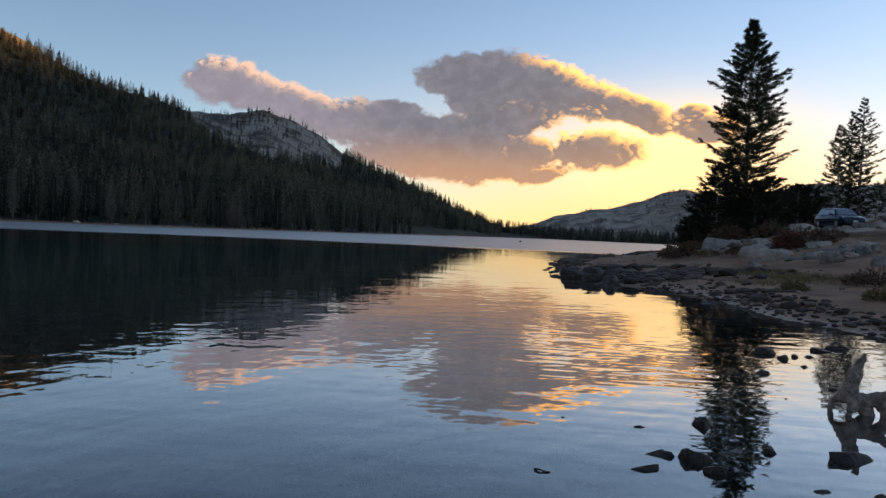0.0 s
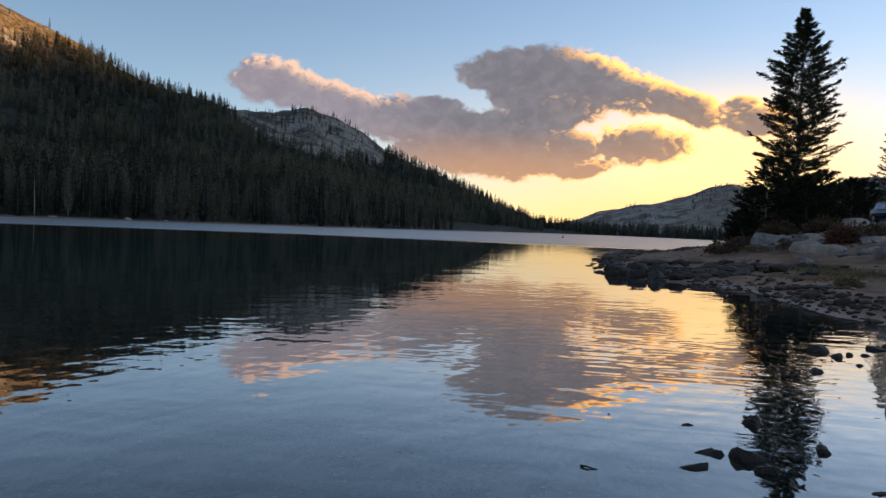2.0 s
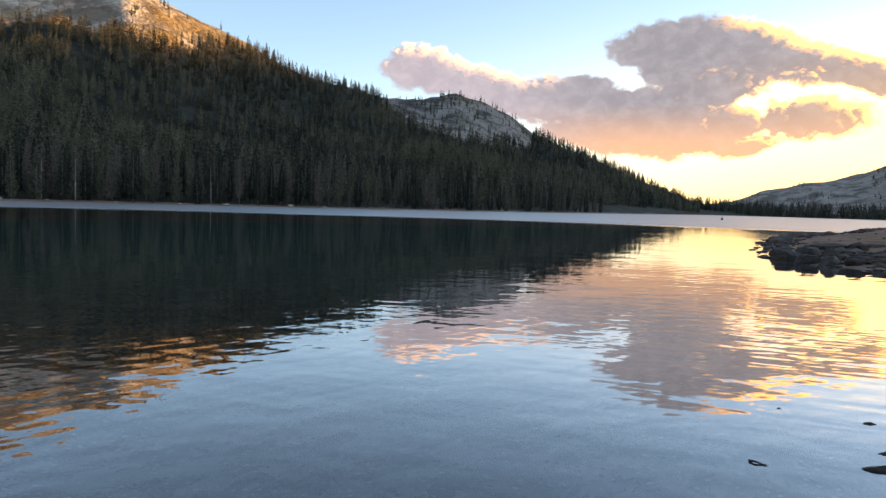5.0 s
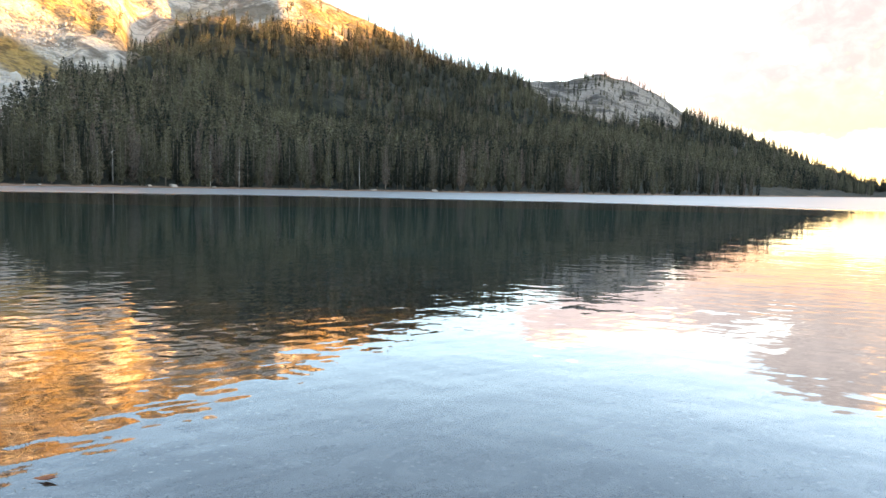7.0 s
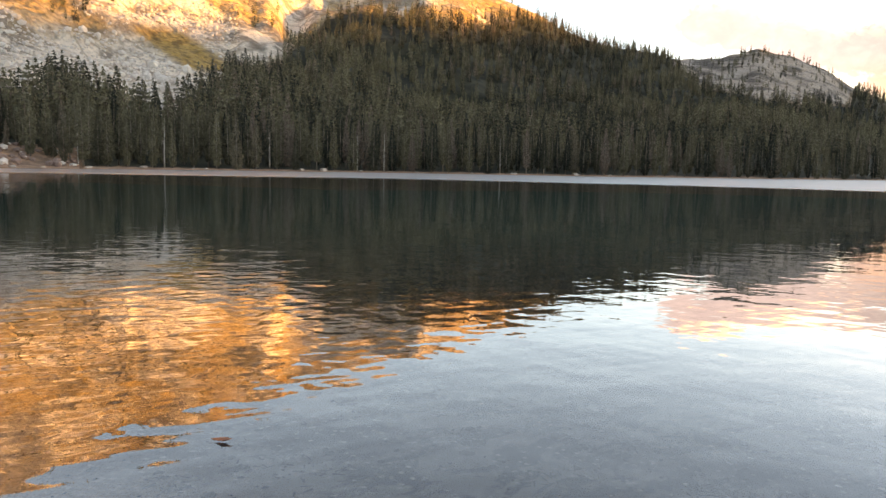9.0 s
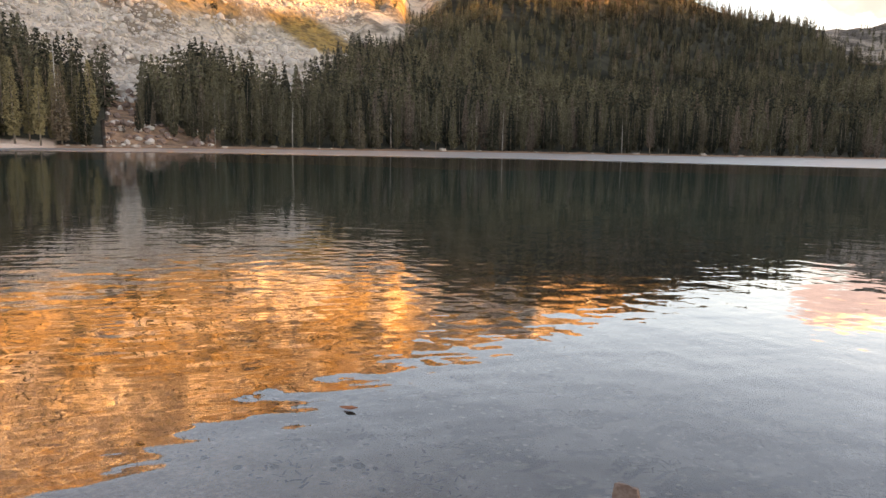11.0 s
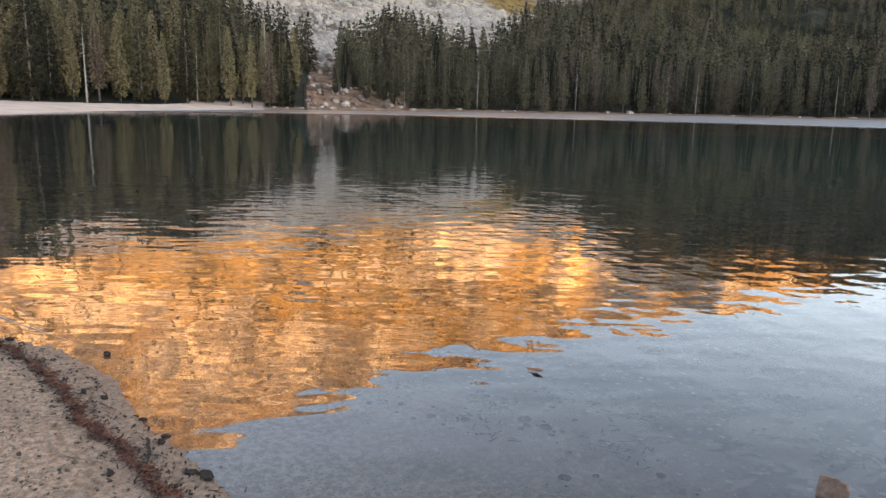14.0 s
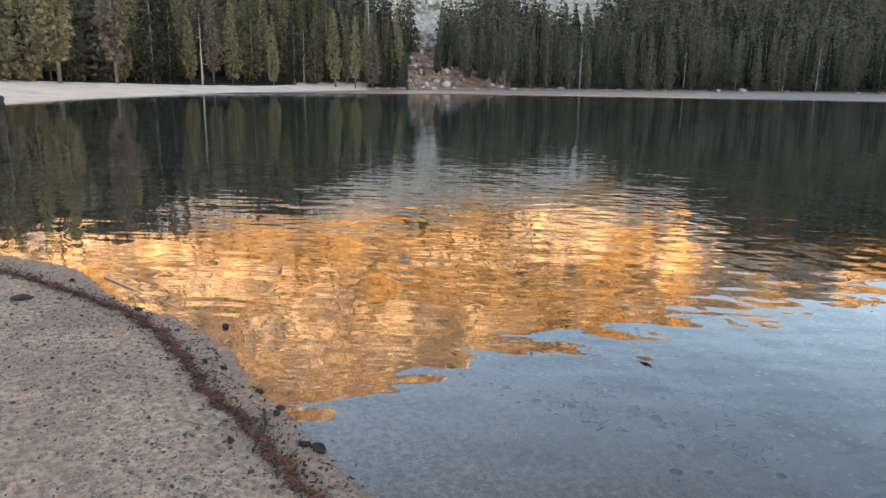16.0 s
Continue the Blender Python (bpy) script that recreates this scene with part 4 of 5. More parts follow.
for k, (x, y, w, h) in enumerate(((4.95, 26.4, 0.55, 0.42), (5.35, 25.6, 0.5, 0.34), (5.05, 28.2, 0.6, 0.46), (5.6, 26.9, 0.7, 0.5), (5.95, 25.0, 0.5, 0.3), (6.5, 24.6, 0.45, 0.28), (6.2, 26.2, 0.55, 0.4), (5.3, 30.5, 0.6, 0.36))):
    rock("rock", x, y, (w, w * 0.7, h), 240 + k, M_WETROCK, "dark angular rock at the tip of the point", "dark rocks at the tip", 0.42, k * 53 % 90, 0.2)
x, y = rng.uniform(7, 40, 700), rng.uniform(12, 75, 700)
sd = shore_distance(x, y)
ok = (sd > 0.4) & (sd < 26)
scatter("ground_stones", x[ok], y[ok], rng.gamma(1.2, 0.06, ok.sum()) + 0.025, 0.4, M_PEBBLE, "loose stones strewn over the sandy point", "stones")

# beach pebbles and the cobbles of the lake bed
x, y = rng.uniform(-8.5, -1.6, 60000), rng.uniform(-4.5, 0.4, 60000)
sd = shore_distance(x, y)
patch = fbm(x / 0.9, y / 0.9, 3, 12)
ok = (sd > 0.02) & (rng.uniform(0, 1, 60000) < np.clip(0.10 + patch * 1.2 + 0.65 * np.exp(-((sd - 0.65) / 0.45) ** 2), 0.03, 1))
scatter("beach_pebbles", x[ok], y[ok], np.minimum(rng.gamma(1.2, 0.0030, ok.sum()) + 0.0025, 0.016), 0.6, M_PEBBLE, "small grey pebbles strewn over coarse beach sand", "pebbles")
x, y = rng.uniform(-7.5, 3.5, 8000), rng.uniform(0.8, 8.5, 8000)
sd = shore_distance(x, y)
patch = fbm(x / 1.6, y / 1.6, 4, 14)
ok = (sd < -0.1) & (rng.uniform(0, 1, 8000) < np.clip(0.16 + patch * 3.0, 0.03, 1))
scatter("lake_bed_cobbles", x[ok], y[ok], np.minimum(rng.gamma(1.2, 0.009, ok.sum()) + 0.006, 0.04), 0.6, M_COBBLE, "dark cobbles and gravel on the shallow lake bed", "stones", 0.4)

x, y = rng.uniform(-4.5, 2.0, 420), rng.uniform(1.6, 5.5, 420)
ok = (shore_distance(x, y) < -0.5) & (fbm(x / 1.2, y / 1.2, 3, 17) > 0.05)
scatter("lake_bed_stones", x[ok], y[ok], rng.gamma(1.6, 0.014, ok.sum()) + 0.012, 0.5, M_WETROCK, "dark stones lying on the shallow lake bed", "stones", 0.4)

# talus below the cliffs
n_talus = 6000
spots = forest_spots(n_talus, lambda az, r, z, sd, zn, gully: (zn["rock"] > 0.5) & (az < -53) & (az > -80) & (zn["brush"] < 0.4) & (np.degrees(np.arctan2(z, r)) < 11))
scatter("talus_boulders", spots[0], spots[1], rng.gamma(1.6, 0.26, n_talus) + 0.15, 0.8, M_TALUS, "pale granite talus blocks below the cliffs", "boulders", 0.3, spots[2])
spots = forest_spots(150, lambda az, r, z, sd, zn, gully: gully)
half = 70
scatter("gully_boulders", spots[0][:half], spots[1][:half], np.minimum(rng.gamma(2.0, 0.2, half) + 0.2, 0.8), 0.7, M_TALUS, "pale boulders strewn through the gully", "boulders", 0.3, spots[2][:half])
scatter("gully_rocks", spots[0], spots[1], np.minimum(rng.gamma(2.0, 0.2, 150) + 0.2, 0.9), 0.7, M_BROWNROCK, "reddish brown rocks filling the gully", "rocks", 0.3, spots[2])


# ---------------------------------------------------------------- the stony point
def pine_meshes(h, seed, limbs, tufts, reach, bare=0.1, lopsided=0.0, needle=0.42):
    """A full pine: tapering trunk, curved limbs, brushes of needles along each limb."""
    r = np.random.default_rng(seed)
    s = np.linspace(0, 1, 9)
    sway = np.cumsum(r.normal(0, 0.02, (9, 2)), 0)
    axis = np.stack([sway[:, 0] * s, sway[:, 1] * s, h * s], -1)
    trunk = tube(axis, 0.013 * h * (1.03 - s) + 0.01, 8)
    wood, leaf = [], []
    for k in range(limbs):
        q = bare + (0.985 - bare) * (k + r.uniform(0, 1)) / limbs
        base = np.array([np.interp(q, s, axis[:, i]) for i in range(3)])
        a = k * 2.4 + r.uniform(-0.5, 0.5)
        l = float(np.interp(q, (0, 0.15, 0.3, 0.45, 0.6, 0.7, 0.82, 0.92, 1), (0.75, 0.95, 1.0, 1.0, 0.95, 0.85, 0.45, 0.17, 0.01))) * reach * r.uniform(0.5, 1.15)
        l *= 1 + lopsided * math.cos(a)
        c, sn = math.cos(a), math.sin(a)
        droop, turn = r.uniform(0.0, 0.3) * (1 - q * 0.9), r.uniform(0.15, 0.35)
        span = (0, 0.35, 0.7, 1.0)
        pts = np.array([base + (c * l * t, sn * l * t, l * (q * 0.3 * t - droop * t + turn * t * t)) for t in span])
        wood.append(tube(pts, (0.0030 * h * (1.1 - q) + 0.010, 0.018, 0.012, 0.005), 4))
        # side twigs in a flat spray, each a brush of needles
        m = max(4, int(tufts * (0.3 + 0.7 * l / reach)))
        t = np.append(r.uniform(0.22, 1.0, m - 1), 1.0)
        p = np.stack([np.interp(t, span, pts[:, j]) for j in range(3)], -1)
        b = a + r.choice((-1, 1), m) * r.uniform(0.35, 1.05, m)
        b[-1] = a
        lb = (l * 0.34 * (1.15 - t) + 0.16) * r.uniform(0.6, 1.15, m)
        d = np.stack([np.cos(b), np.sin(b), r.uniform(0.0, 0.5, m)], -1)
        per = 13
        f = np.tile(np.linspace(0.1, 1.0, per), m)
        p = np.repeat(p, per, 0) + np.repeat(d * lb[:, None], per, 0) * f[:, None]
        d = np.repeat(d, per, 0) * 0.9 + r.normal(0, 0.55, (m * per, 3))
        d = d / np.linalg.norm(d, axis=1, keepdims=True) * needle * r.uniform(0.5, 1.1, (m * per, 1))
        w = np.cross(d, r.normal(0, 1, (m * per, 3)))
        w = w / (np.linalg.norm(w, axis=1, keepdims=True) + 1e-9) * needle * 0.10
        leaf.append((np.stack([p - w, p + w, p + d], 1).reshape(-1, 3), np.arange(m * per * 3).reshape(-1, 3)))
    return mesh_from("trunk", *trunk, M_BARK, None, True), mesh_from("branchwork", *stack(wood), M_BARK), mesh_from("crown", *stack(leaf), M_NEARPINE)


def pine(az, r, h, seed, label, limbs=70, tufts=9, reach=None, bare=0.1, lopsided=0.0, needle=0.42, group=""):
    x, y = polar(az, r)
    top = tagged(new("pine_tree"), label, "tree", group)
    for name, me in zip(("trunk", "branchwork", "crown"), pine_meshes(h, seed, limbs, tufts, reach or h * 0.19, bare, lopsided, needle)):
        part(name, me, top)
    top.location = (x, y, ground_at(x, y) - 0.15)
    return top


pine(22.55, 60, 17.4, 1, "tall dark pine with an open crown on the point", 290, 36, 2.95, 0.05, 0.0, 0.26)
for az, r, h, seed, reach, tall in ((19.9, 58, 4.6, 2, 1.9, 0), (20.7, 57, 6.2, 3, 1.9, 0), (21.5, 59, 5.0, 4, 1.8, 0), (23.3, 58, 4.6, 5, 1.7, 0), (24.2, 60, 4.9, 6, 1.6, 0), (19.2, 59, 3.0, 7, 1.5, 0)):
    pine(az, r, h, seed, "bushy young pine crowding round the tall tree", 70, 20, reach, 0.03, 0, 0.27, "young pines round the tall tree")
for az, r, h, seed, reach in ((25.3, 76, 4.3, 11, 2.1), (26.1, 74, 4.8, 12, 2.1), (26.7, 75, 4.6, 13, 1.9), (25.7, 78, 4.9, 14, 1.9), (24.9, 77, 2.6, 15, 1.3)):
    pine(az, r, h, seed, "dense dark pine thicket behind the boulders", 70, 20, reach, 0.03, 0, 0.27, "pines of the thicket")
for az, r, h, seed, reach in ((28.55, 96, 12.6, 21, 2.0), (29.2, 98, 14.2, 22, 2.0), (29.85, 97, 15.4, 23, 2.0)):
    pine(az, r, h, seed, "slender tall pine on the rocky rise", 120, 14, reach, 0.1, 0, 0.30, "slender pines on the rise")
for az, r, h, seed, reach in ((25.95, 125, 6.6, 31, 1.4), (26.45, 126, 6.4, 32, 1.3), (27.3, 125, 6.4, 33, 1.5), (31.6, 110, 5.2, 34, 1.9), (32.4, 108, 6.5, 35, 2.2), (27.9, 104, 4.6, 36, 1.8), (30.9, 112, 5.0, 37, 1.6), (34, 100, 9, 38, 2.4)):
    pine(az, r, h, seed, "small dark pine on the rocky rise", 45, 9, reach, 0.06, 0, 0.30, "small pines on the rise")


def bush_mesh(seed, w, h, blades, mat, upright=0.4, length=0.4):
    """A bush of thin stems and leaf blades with a ragged outline."""
    r = np.random.default_rng(seed)
    out = []
    for _ in range(blades):
        a, q = r.uniform(0, 6.283), math.sqrt(r.uniform(0, 1))
        top = 1 - 0.75 * q * q
        p = np.array((math.cos(a) * q * w / 2, math.sin(a) * q * w / 2, h * top * r.uniform(0.0, 0.85) ** 0.7))
        d = np.array((math.cos(a) * (0.3 + q), math.sin(a) * (0.3 + q), upright)) + r.normal(0, 0.5, 3)
        d = d / np.linalg.norm(d) * length * h * r.uniform(0.5, 1.1)
        s = np.cross(d, r.normal(0, 1, 3))
        s = s / (np.linalg.norm(s) + 1e-9) * length * h * 0.10
        out.append((np.array([p - s * 0.5, p + d * 0.6 + s, p + d, p + d * 0.5 - s]), np.array([(0, 1, 3), (1, 2, 3)])))
    return mesh_from("bush", *stack(out), mat)


for k, (az, r, w, h, mat, label) in enumerate(((18.4, 47, 2.6, 1.0, M_BUSH, "low russet brown bush among stones"), (19.4, 50, 1.8, 0.9, M_BUSH, "low russet brown bush among stones"), (26.9, 45, 2.8, 0.95, M_BUSH, "dark brown bush beside pale boulders"),
                                               (28.2, 46, 2.0, 0.6, M_BUSH, "dark brown bush beside pale boulders"), (25.6, 44, 1.3, 1.1, M_WRACK, "thin reddish bush beside pale boulders"), (26.2, 24.5, 0.7, 0.42, M_DRYGRASS, "clump of dry grass on gravel"), (31.0, 27, 1.6, 0.6, M_BUSH, "dark low bush on the sandy point"),
                                               (22.6, 43, 1.6, 0.6, M_BUSH, "low russet brown bush among stones"), (20.2, 44, 1.4, 0.5, M_DRYGRASS, "clump of dry grass on gravel"), (31.4, 20, 0.6, 0.35, M_DRYGRASS, "clump of dry grass on gravel"), (21.6, 52, 2.2, 1.2, M_BUSH, "low russet brown bush among stones"),
                                               (24.6, 52, 2.4, 1.1, M_BUSH, "dark brown bush beside pale boulders"), (17.9, 49, 1.5, 0.5, M_BUSH, "low russet brown bush among stones"), (26.6, 62, 2.0, 0.9, M_BUSH, "dark brown bush beside pale boulders"))):
    x, y = polar(az, r)
    ob = new("bush", bush_mesh(400 + k, w, h, 700, mat))
    ob.location = (x, y, ground_at(x, y) - 0.04)
    tagged(ob, label, "bush", "bushes on the point")


def grass_patch(name, spots_xy, count, spread, height, mat, label):
    out = []
    for px, py in spots_xy:
        x, y = px + rng.normal(0, spread, count), py + rng.normal(0, spread * 0.6, count)
        z = land_height(x, y)[0]
        for i in range(count):
            a, h = rng.uniform(0, 6.283), height * rng.uniform(0.4, 1.2)
            b = np.array((x[i], y[i], z[i] - 0.01))
            s = np.array((math.cos(a), math.sin(a), 0)) * 0.016
            tip = b + (rng.normal(0, 0.3) * h, rng.normal(0, 0.3) * h, h)
            out.append((np.array([b - s, b + s, tip]), np.array([(0, 1, 2)])))
    tagged(new(name, mesh_from(name, *stack(out), mat)), label, "grass", kind="stuff")


grass_patch("dry_grass", [polar(a, r) for a, r in ((23, 30), (24.2, 31), (25.4, 30), (26.4, 29), (22.2, 33), (27.3, 30), (25, 27), (28.5, 28))], 500, 0.9, 0.13, M_DRYGRASS, "short dry olive grass patches on the sandy point")


# ---------------------------------------------------------------- the parked car
def loft(sections, cap=True):
    """A closed skin over rings of equal count."""
    n = len(sections[0])
    verts = np.concatenate([np.array(s, float) for s in sections])
    faces = []
    for i in range(len(sections) - 1):
        for k in range(n):
            a, b = i * n + k, i * n + (k + 1) % n
            faces.append((a, b, b + n, a + n))
    bm = bmesh.new()
    vs = [bm.verts.new(v) for v in verts]
    for f in faces:
        bm.faces.new([vs[i] for i in f])
    if cap:
        bm.faces.new(vs[:n][::-1])
        bm.faces.new(vs[-n:])
    bmesh.ops.recalc_face_normals(bm, faces=bm.faces)
    return bm


def part_bm(name, bm, mat, parent, label="", smooth=True, bevel=0.0):
    if bevel:
        bmesh.ops.bevel(bm, geom=bm.edges[:], offset=bevel, segments=2, affect="EDGES", profile=0.6)
    me = bpy.data.meshes.new(name)
    bm.to_mesh(me)
    bm.free()
    for p in me.polygons:
        p.use_smooth = smooth
    me.materials.append(mat)
    return part(name, me, parent, label)


def box(cx, cy, cz, sx, sy, sz):
    bm = bmesh.new()
    bmesh.ops.create_cube(bm, size=1.0, matrix=Matrix.Translation((cx, cy, cz)) @ Matrix.Diagonal((sx, sy, sz, 1)))
    return bm


def sheet(corners, thick):
    """A thin plate over four corners, pushed out along its normal."""
    c = [Vector(p) for p in corners]
    nrm = (c[1] - c[0]).cross(c[3] - c[0]).normalized() * thick
    bm = bmesh.new()
    lo = [bm.verts.new(p - nrm) for p in c]
    hi = [bm.verts.new(p + nrm) for p in c]
    bm.faces.new(lo[::-1])
    bm.faces.new(hi)
    for k in range(4):
        bm.faces.new((lo[k], lo[(k + 1) % 4], hi[(k + 1) % 4], hi[k]))
    bmesh.ops.recalc_face_normals(bm, faces=bm.faces)
    return bm


def make_car(m):
    """A compact estate car, front along +x."""
    car = tagged(new("car"), "dark blue estate car parked on the terrace", "car")

    def ring(x, zb, zt, w, shoulder=0.82):
        zm = zb + (zt - zb) * 0.55
        half = [(w * 0.84, zb), (w * 0.97, zb + 0.1), (w, zm), (w * 0.97, zt - 0.07), (w * shoulder, zt)]
        return [(x, yy, zz) for yy, zz in half] + [(x, -yy, zz) for yy, zz in half[::-1]]
    body = loft([ring(-2.33, 0.42, 0.86, 0.74), ring(-2.26, 0.30, 1.0, 0.82), ring(-1.9, 0.25, 1.04, 0.89), ring(-0.8, 0.23, 1.03, 0.90), ring(0.6, 0.23, 1.01, 0.90), ring(1.2, 0.24, 0.97, 0.89), ring(1.9, 0.27, 0.88, 0.86), ring(2.22, 0.32, 0.78, 0.78), ring(2.33, 0.40, 0.66, 0.66)])
    part_bm("body", body, M_PAINT, car)

    def arch(x, w0, z0, w1, z1):
        return [(x, w0, z0), (x, w1, z1), (x, -w1, z1), (x, -w0, z0)]
    cabin = loft([arch(-2.18, 0.76, 0.98, 0.62, 1.02), arch(-1.75, 0.80, 0.98, 0.60, 1.46), arch(-0.9, 0.82, 0.98, 0.63, 1.55), arch(-0.1, 0.82, 0.98, 0.63, 1.55), arch(0.45, 0.82, 0.97, 0.61, 1.44), arch(1.12, 0.80, 0.95, 0.70, 0.98)])
    part_bm("roof", cabin, M_PAINT, car, "", False, 0.03)
    part_bm("windscreen", sheet(((1.07, -0.66, 1.02), (1.07, 0.66, 1.02), (0.50, 0.57, 1.43), (0.50, -0.57, 1.43)), 0.012), M_GLASS, car, "dark sky-reflecting windscreen", False)
    part_bm("rear_window", sheet(((-2.12, 0.6, 1.07), (-2.12, -0.6, 1.07), (-1.80, -0.55, 1.42), (-1.80, 0.55, 1.42)), 0.012), M_GLASS, car, "dark glass", False)
    for side in (1, -1):
        for x0, x1, t0, t1 in ((0.92, 0.06, 0.48, 0.06), (-0.02, -0.88, -0.02, -0.88), (-0.98, -1.72, -0.98, -1.55)):
            part_bm("side_window", sheet(((x0, side * 0.818, 1.02), (x1, side * 0.818, 1.02), (t1, side * 0.655, 1.44), (t0, side * 0.655, 1.42)), 0.012), M_GLASS, car, "dark side glass", False)
        part_bm("sill", box(0, side * 0.875, 0.27, 2.6, 0.06, 0.14), M_TRIM, car, "", False, 0.015)
        part_bm("roof_rail", box(-0.6, side * 0.60, 1.585, 1.6, 0.04, 0.04), M_TRIM, car, "", False, 0.01)
        part_bm("mirror", box(0.72, side * 0.98, 1.04, 0.14, 0.20, 0.14), M_PAINT, car, "", True, 0.03)
        part_bm("headlight", sheet(((2.235, side * 0.44, 0.66), (2.12, side * 0.80, 0.68), (2.0, side * 0.80, 0.84), (2.15, side * 0.46, 0.80)), 0.02), M_LAMP, car, "pale headlight glass", False)
        part_bm("fog_lamp", box(2.27, side * 0.6, 0.43, 0.06, 0.16, 0.1), M_TRIM, car, "", False, 0.01)
        part_bm("door_handle", box(-0.55, side * 0.915, 0.9, 0.2, 0.03, 0.035), M_PAINT, car, "", False, 0.008)
        for x in (1.42, -1.38):
            bm = bmesh.new()
            bmesh.ops.create_cone(bm, cap_ends=True, segments=28, radius1=0.335, radius2=0.335, depth=0.22, matrix=pose(x, side * 0.82, 0.335, 90))
            wheel = part_bm("wheel", bm, M_RUBBER, car, "black tyre", False, 0.02)
            bm = bmesh.new()
            bmesh.ops.create_cone(bm, cap_ends=True, segments=24, radius1=0.22, radius2=0.20, depth=0.04, matrix=pose(x, side * 0.925, 0.335, 90 * side))
            part_bm("rim", bm, M_METAL, wheel, "silver alloy rim", False)
    part_bm("grille", sheet(((2.345, -0.42, 0.58), (2.345, 0.42, 0.58), (2.27, 0.40, 0.75), (2.27, -0.40, 0.75)), 0.02), M_TRIM, car, "black grille", False)
    part_bm("bumper", box(2.27, 0, 0.40, 0.16, 1.45, 0.16), M_TRIM, car, "", True, 0.04)
    part_bm("number_plate", box(2.365, 0, 0.50, 0.015, 0.31, 0.15), M_PLATE, car, "plain pale plate", False)
    part_bm("wiper", box(0.98, 0.1, 1.075, 0.03, 0.6, 0.02), M_TRIM, car, "", False)
    car.matrix_world = m
    return car


cx, cy = polar(28.75, 61.5)
make_car(pose(cx, cy, ground_at(cx, cy) + 0.0, 0, 0, -28.75 - 64))


# ---------------------------------------------------------------- driftwood stump
def make_stump():
    runs = [([(-0.07, 0, 0.12), (-0.03, 0, 0.34), (0.02, 0.01, 0.50), (0.09, 0.02, 0.66)], (0.10, 0.085, 0.06, 0.014)),
            ([(-0.16, 0, 0.17), (-0.03, 0, 0.16), (0.12, 0, 0.15), (0.24, 0, 0.21), (0.34, -0.02, 0.27)], (0.045, 0.075, 0.085, 0.065, 0.045)),
            ([(0.32, -0.02, 0.25), (0.35, -0.03, 0.35)], (0.048, 0.032)),
            ([(-0.12, 0, 0.19), (-0.20, 0.02, 0.11), (-0.225, 0.04, 0.0), (-0.19, 0.05, -0.3)], (0.05, 0.032, 0.026, 0.03)),
            ([(0.08, 0, 0.12), (0.14, 0.03, 0.0), (0.14, 0.05, -0.3)], (0.075, 0.08, 0.09)),
            ([(0.24, 0.02, 0.16), (0.29, 0.05, 0.05), (0.34, 0.08, -0.3)], (0.07, 0.05, 0.05)),
            ([(0.02, -0.05, 0.12), (-0.04, -0.16, 0.04), (-0.07, -0.22, -0.25)], (0.06, 0.04, 0.035))]
    fine = []
    for pts, rad in runs:
        t = np.linspace(0, len(pts) - 1, 6 * len(pts))
        p = np.stack([np.interp(t, range(len(pts)), [q[i] for q in pts]) for i in range(3)], -1)
        rr = np.interp(t, range(len(pts)), rad) * (1 + 0.10 * np.sin(t * 5.0))
        fine.append(tube(p, rr, 12))
    v, f = stack(fine)
    ob = new("driftwood_stump", mesh_from("driftwood_stump", v, f, M_DRIFT, None, True))
    rem = ob.modifiers.new("merge", "REMESH")
    rem.mode, rem.voxel_size, rem.use_smooth_shade = "VOXEL", 0.008, True
    soft = ob.modifiers.new("soften", "SMOOTH")
    soft.iterations, soft.factor = 3, 0.4
    tex = bpy.data.textures.new("grain", "CLOUDS")
    tex.noise_scale = 0.05
    dis = ob.modifiers.new("grain", "DISPLACE")
    dis.texture, dis.strength, dis.mid_level = tex, 0.025, 0.5
    ob.matrix_world = pose(3.86, 6.62, 0.0, 0, 0, -30.5) @ Matrix.Scale(0.86, 4)
    tagged(ob, "weathered grey driftwood stump with an upright horn, standing in shallow water", "driftwood")


make_stump()


# ---------------------------------------------------------------- beach litter
WRACK = [(-7.4, -2.35), (-6.75, -1.77), (-6.44, -1.49), (-5.83, -1.08), (-5.31, -0.76), (-4.77, -0.55), (-4.16, -0.40), (-3.82, -0.34), (-3.45, -0.21), (-3.03, -0.11), (-2.6, -0.02), (-2.1, 0.12)]


def needles(name, x, y, length, width, mat, label, category, lift=0.02):
    z = land_height(x, y)[0]
    out = []
    for i in range(len(x)):
        a, l = rng.uniform(0, 6.283), length * rng.uniform(0.4, 1.3)
        d = np.array((math.cos(a), math.sin(a), rng.normal(0, 0.25))) * l
        s = np.array((-math.sin(a), math.cos(a), rng.normal(0, 0.4))) * width * rng.uniform(0.6, 1.4)
        p = np.array((x[i], y[i], z[i] + lift * abs(rng.normal(0, 1)) + 0.003))
        out.append((np.array([p - d / 2 - s, p - d / 2 + s, p + d / 2 + s * 0.4, p + d / 2 - s * 0.4]), np.array([(0, 1, 2), (0, 2, 3)])))
    tagged(new(name, mesh_from(name, *stack(out), mat)), label, category, kind="stuff")


x, y = between(WRACK, 5200, 0.017)
x, y = x + 0.02 * np.sin(y * 31), y + 0.015 * np.sin(x * 23)
needles("pine_litter", x, y, 0.04, 0.0028, M_WRACK, "reddish brown line of pine needles washed along the beach", "debris", 0.009)
x, y = between(WRACK, 1700, 0.05)
needles("bark_flakes", x, y, 0.022, 0.005, M_DARKBITS, "dark bark flakes in the litter line", "debris", 0.008)
x, y = between([(px + 0.03, py + 0.14) for px, py in WRACK], 800, 0.07)
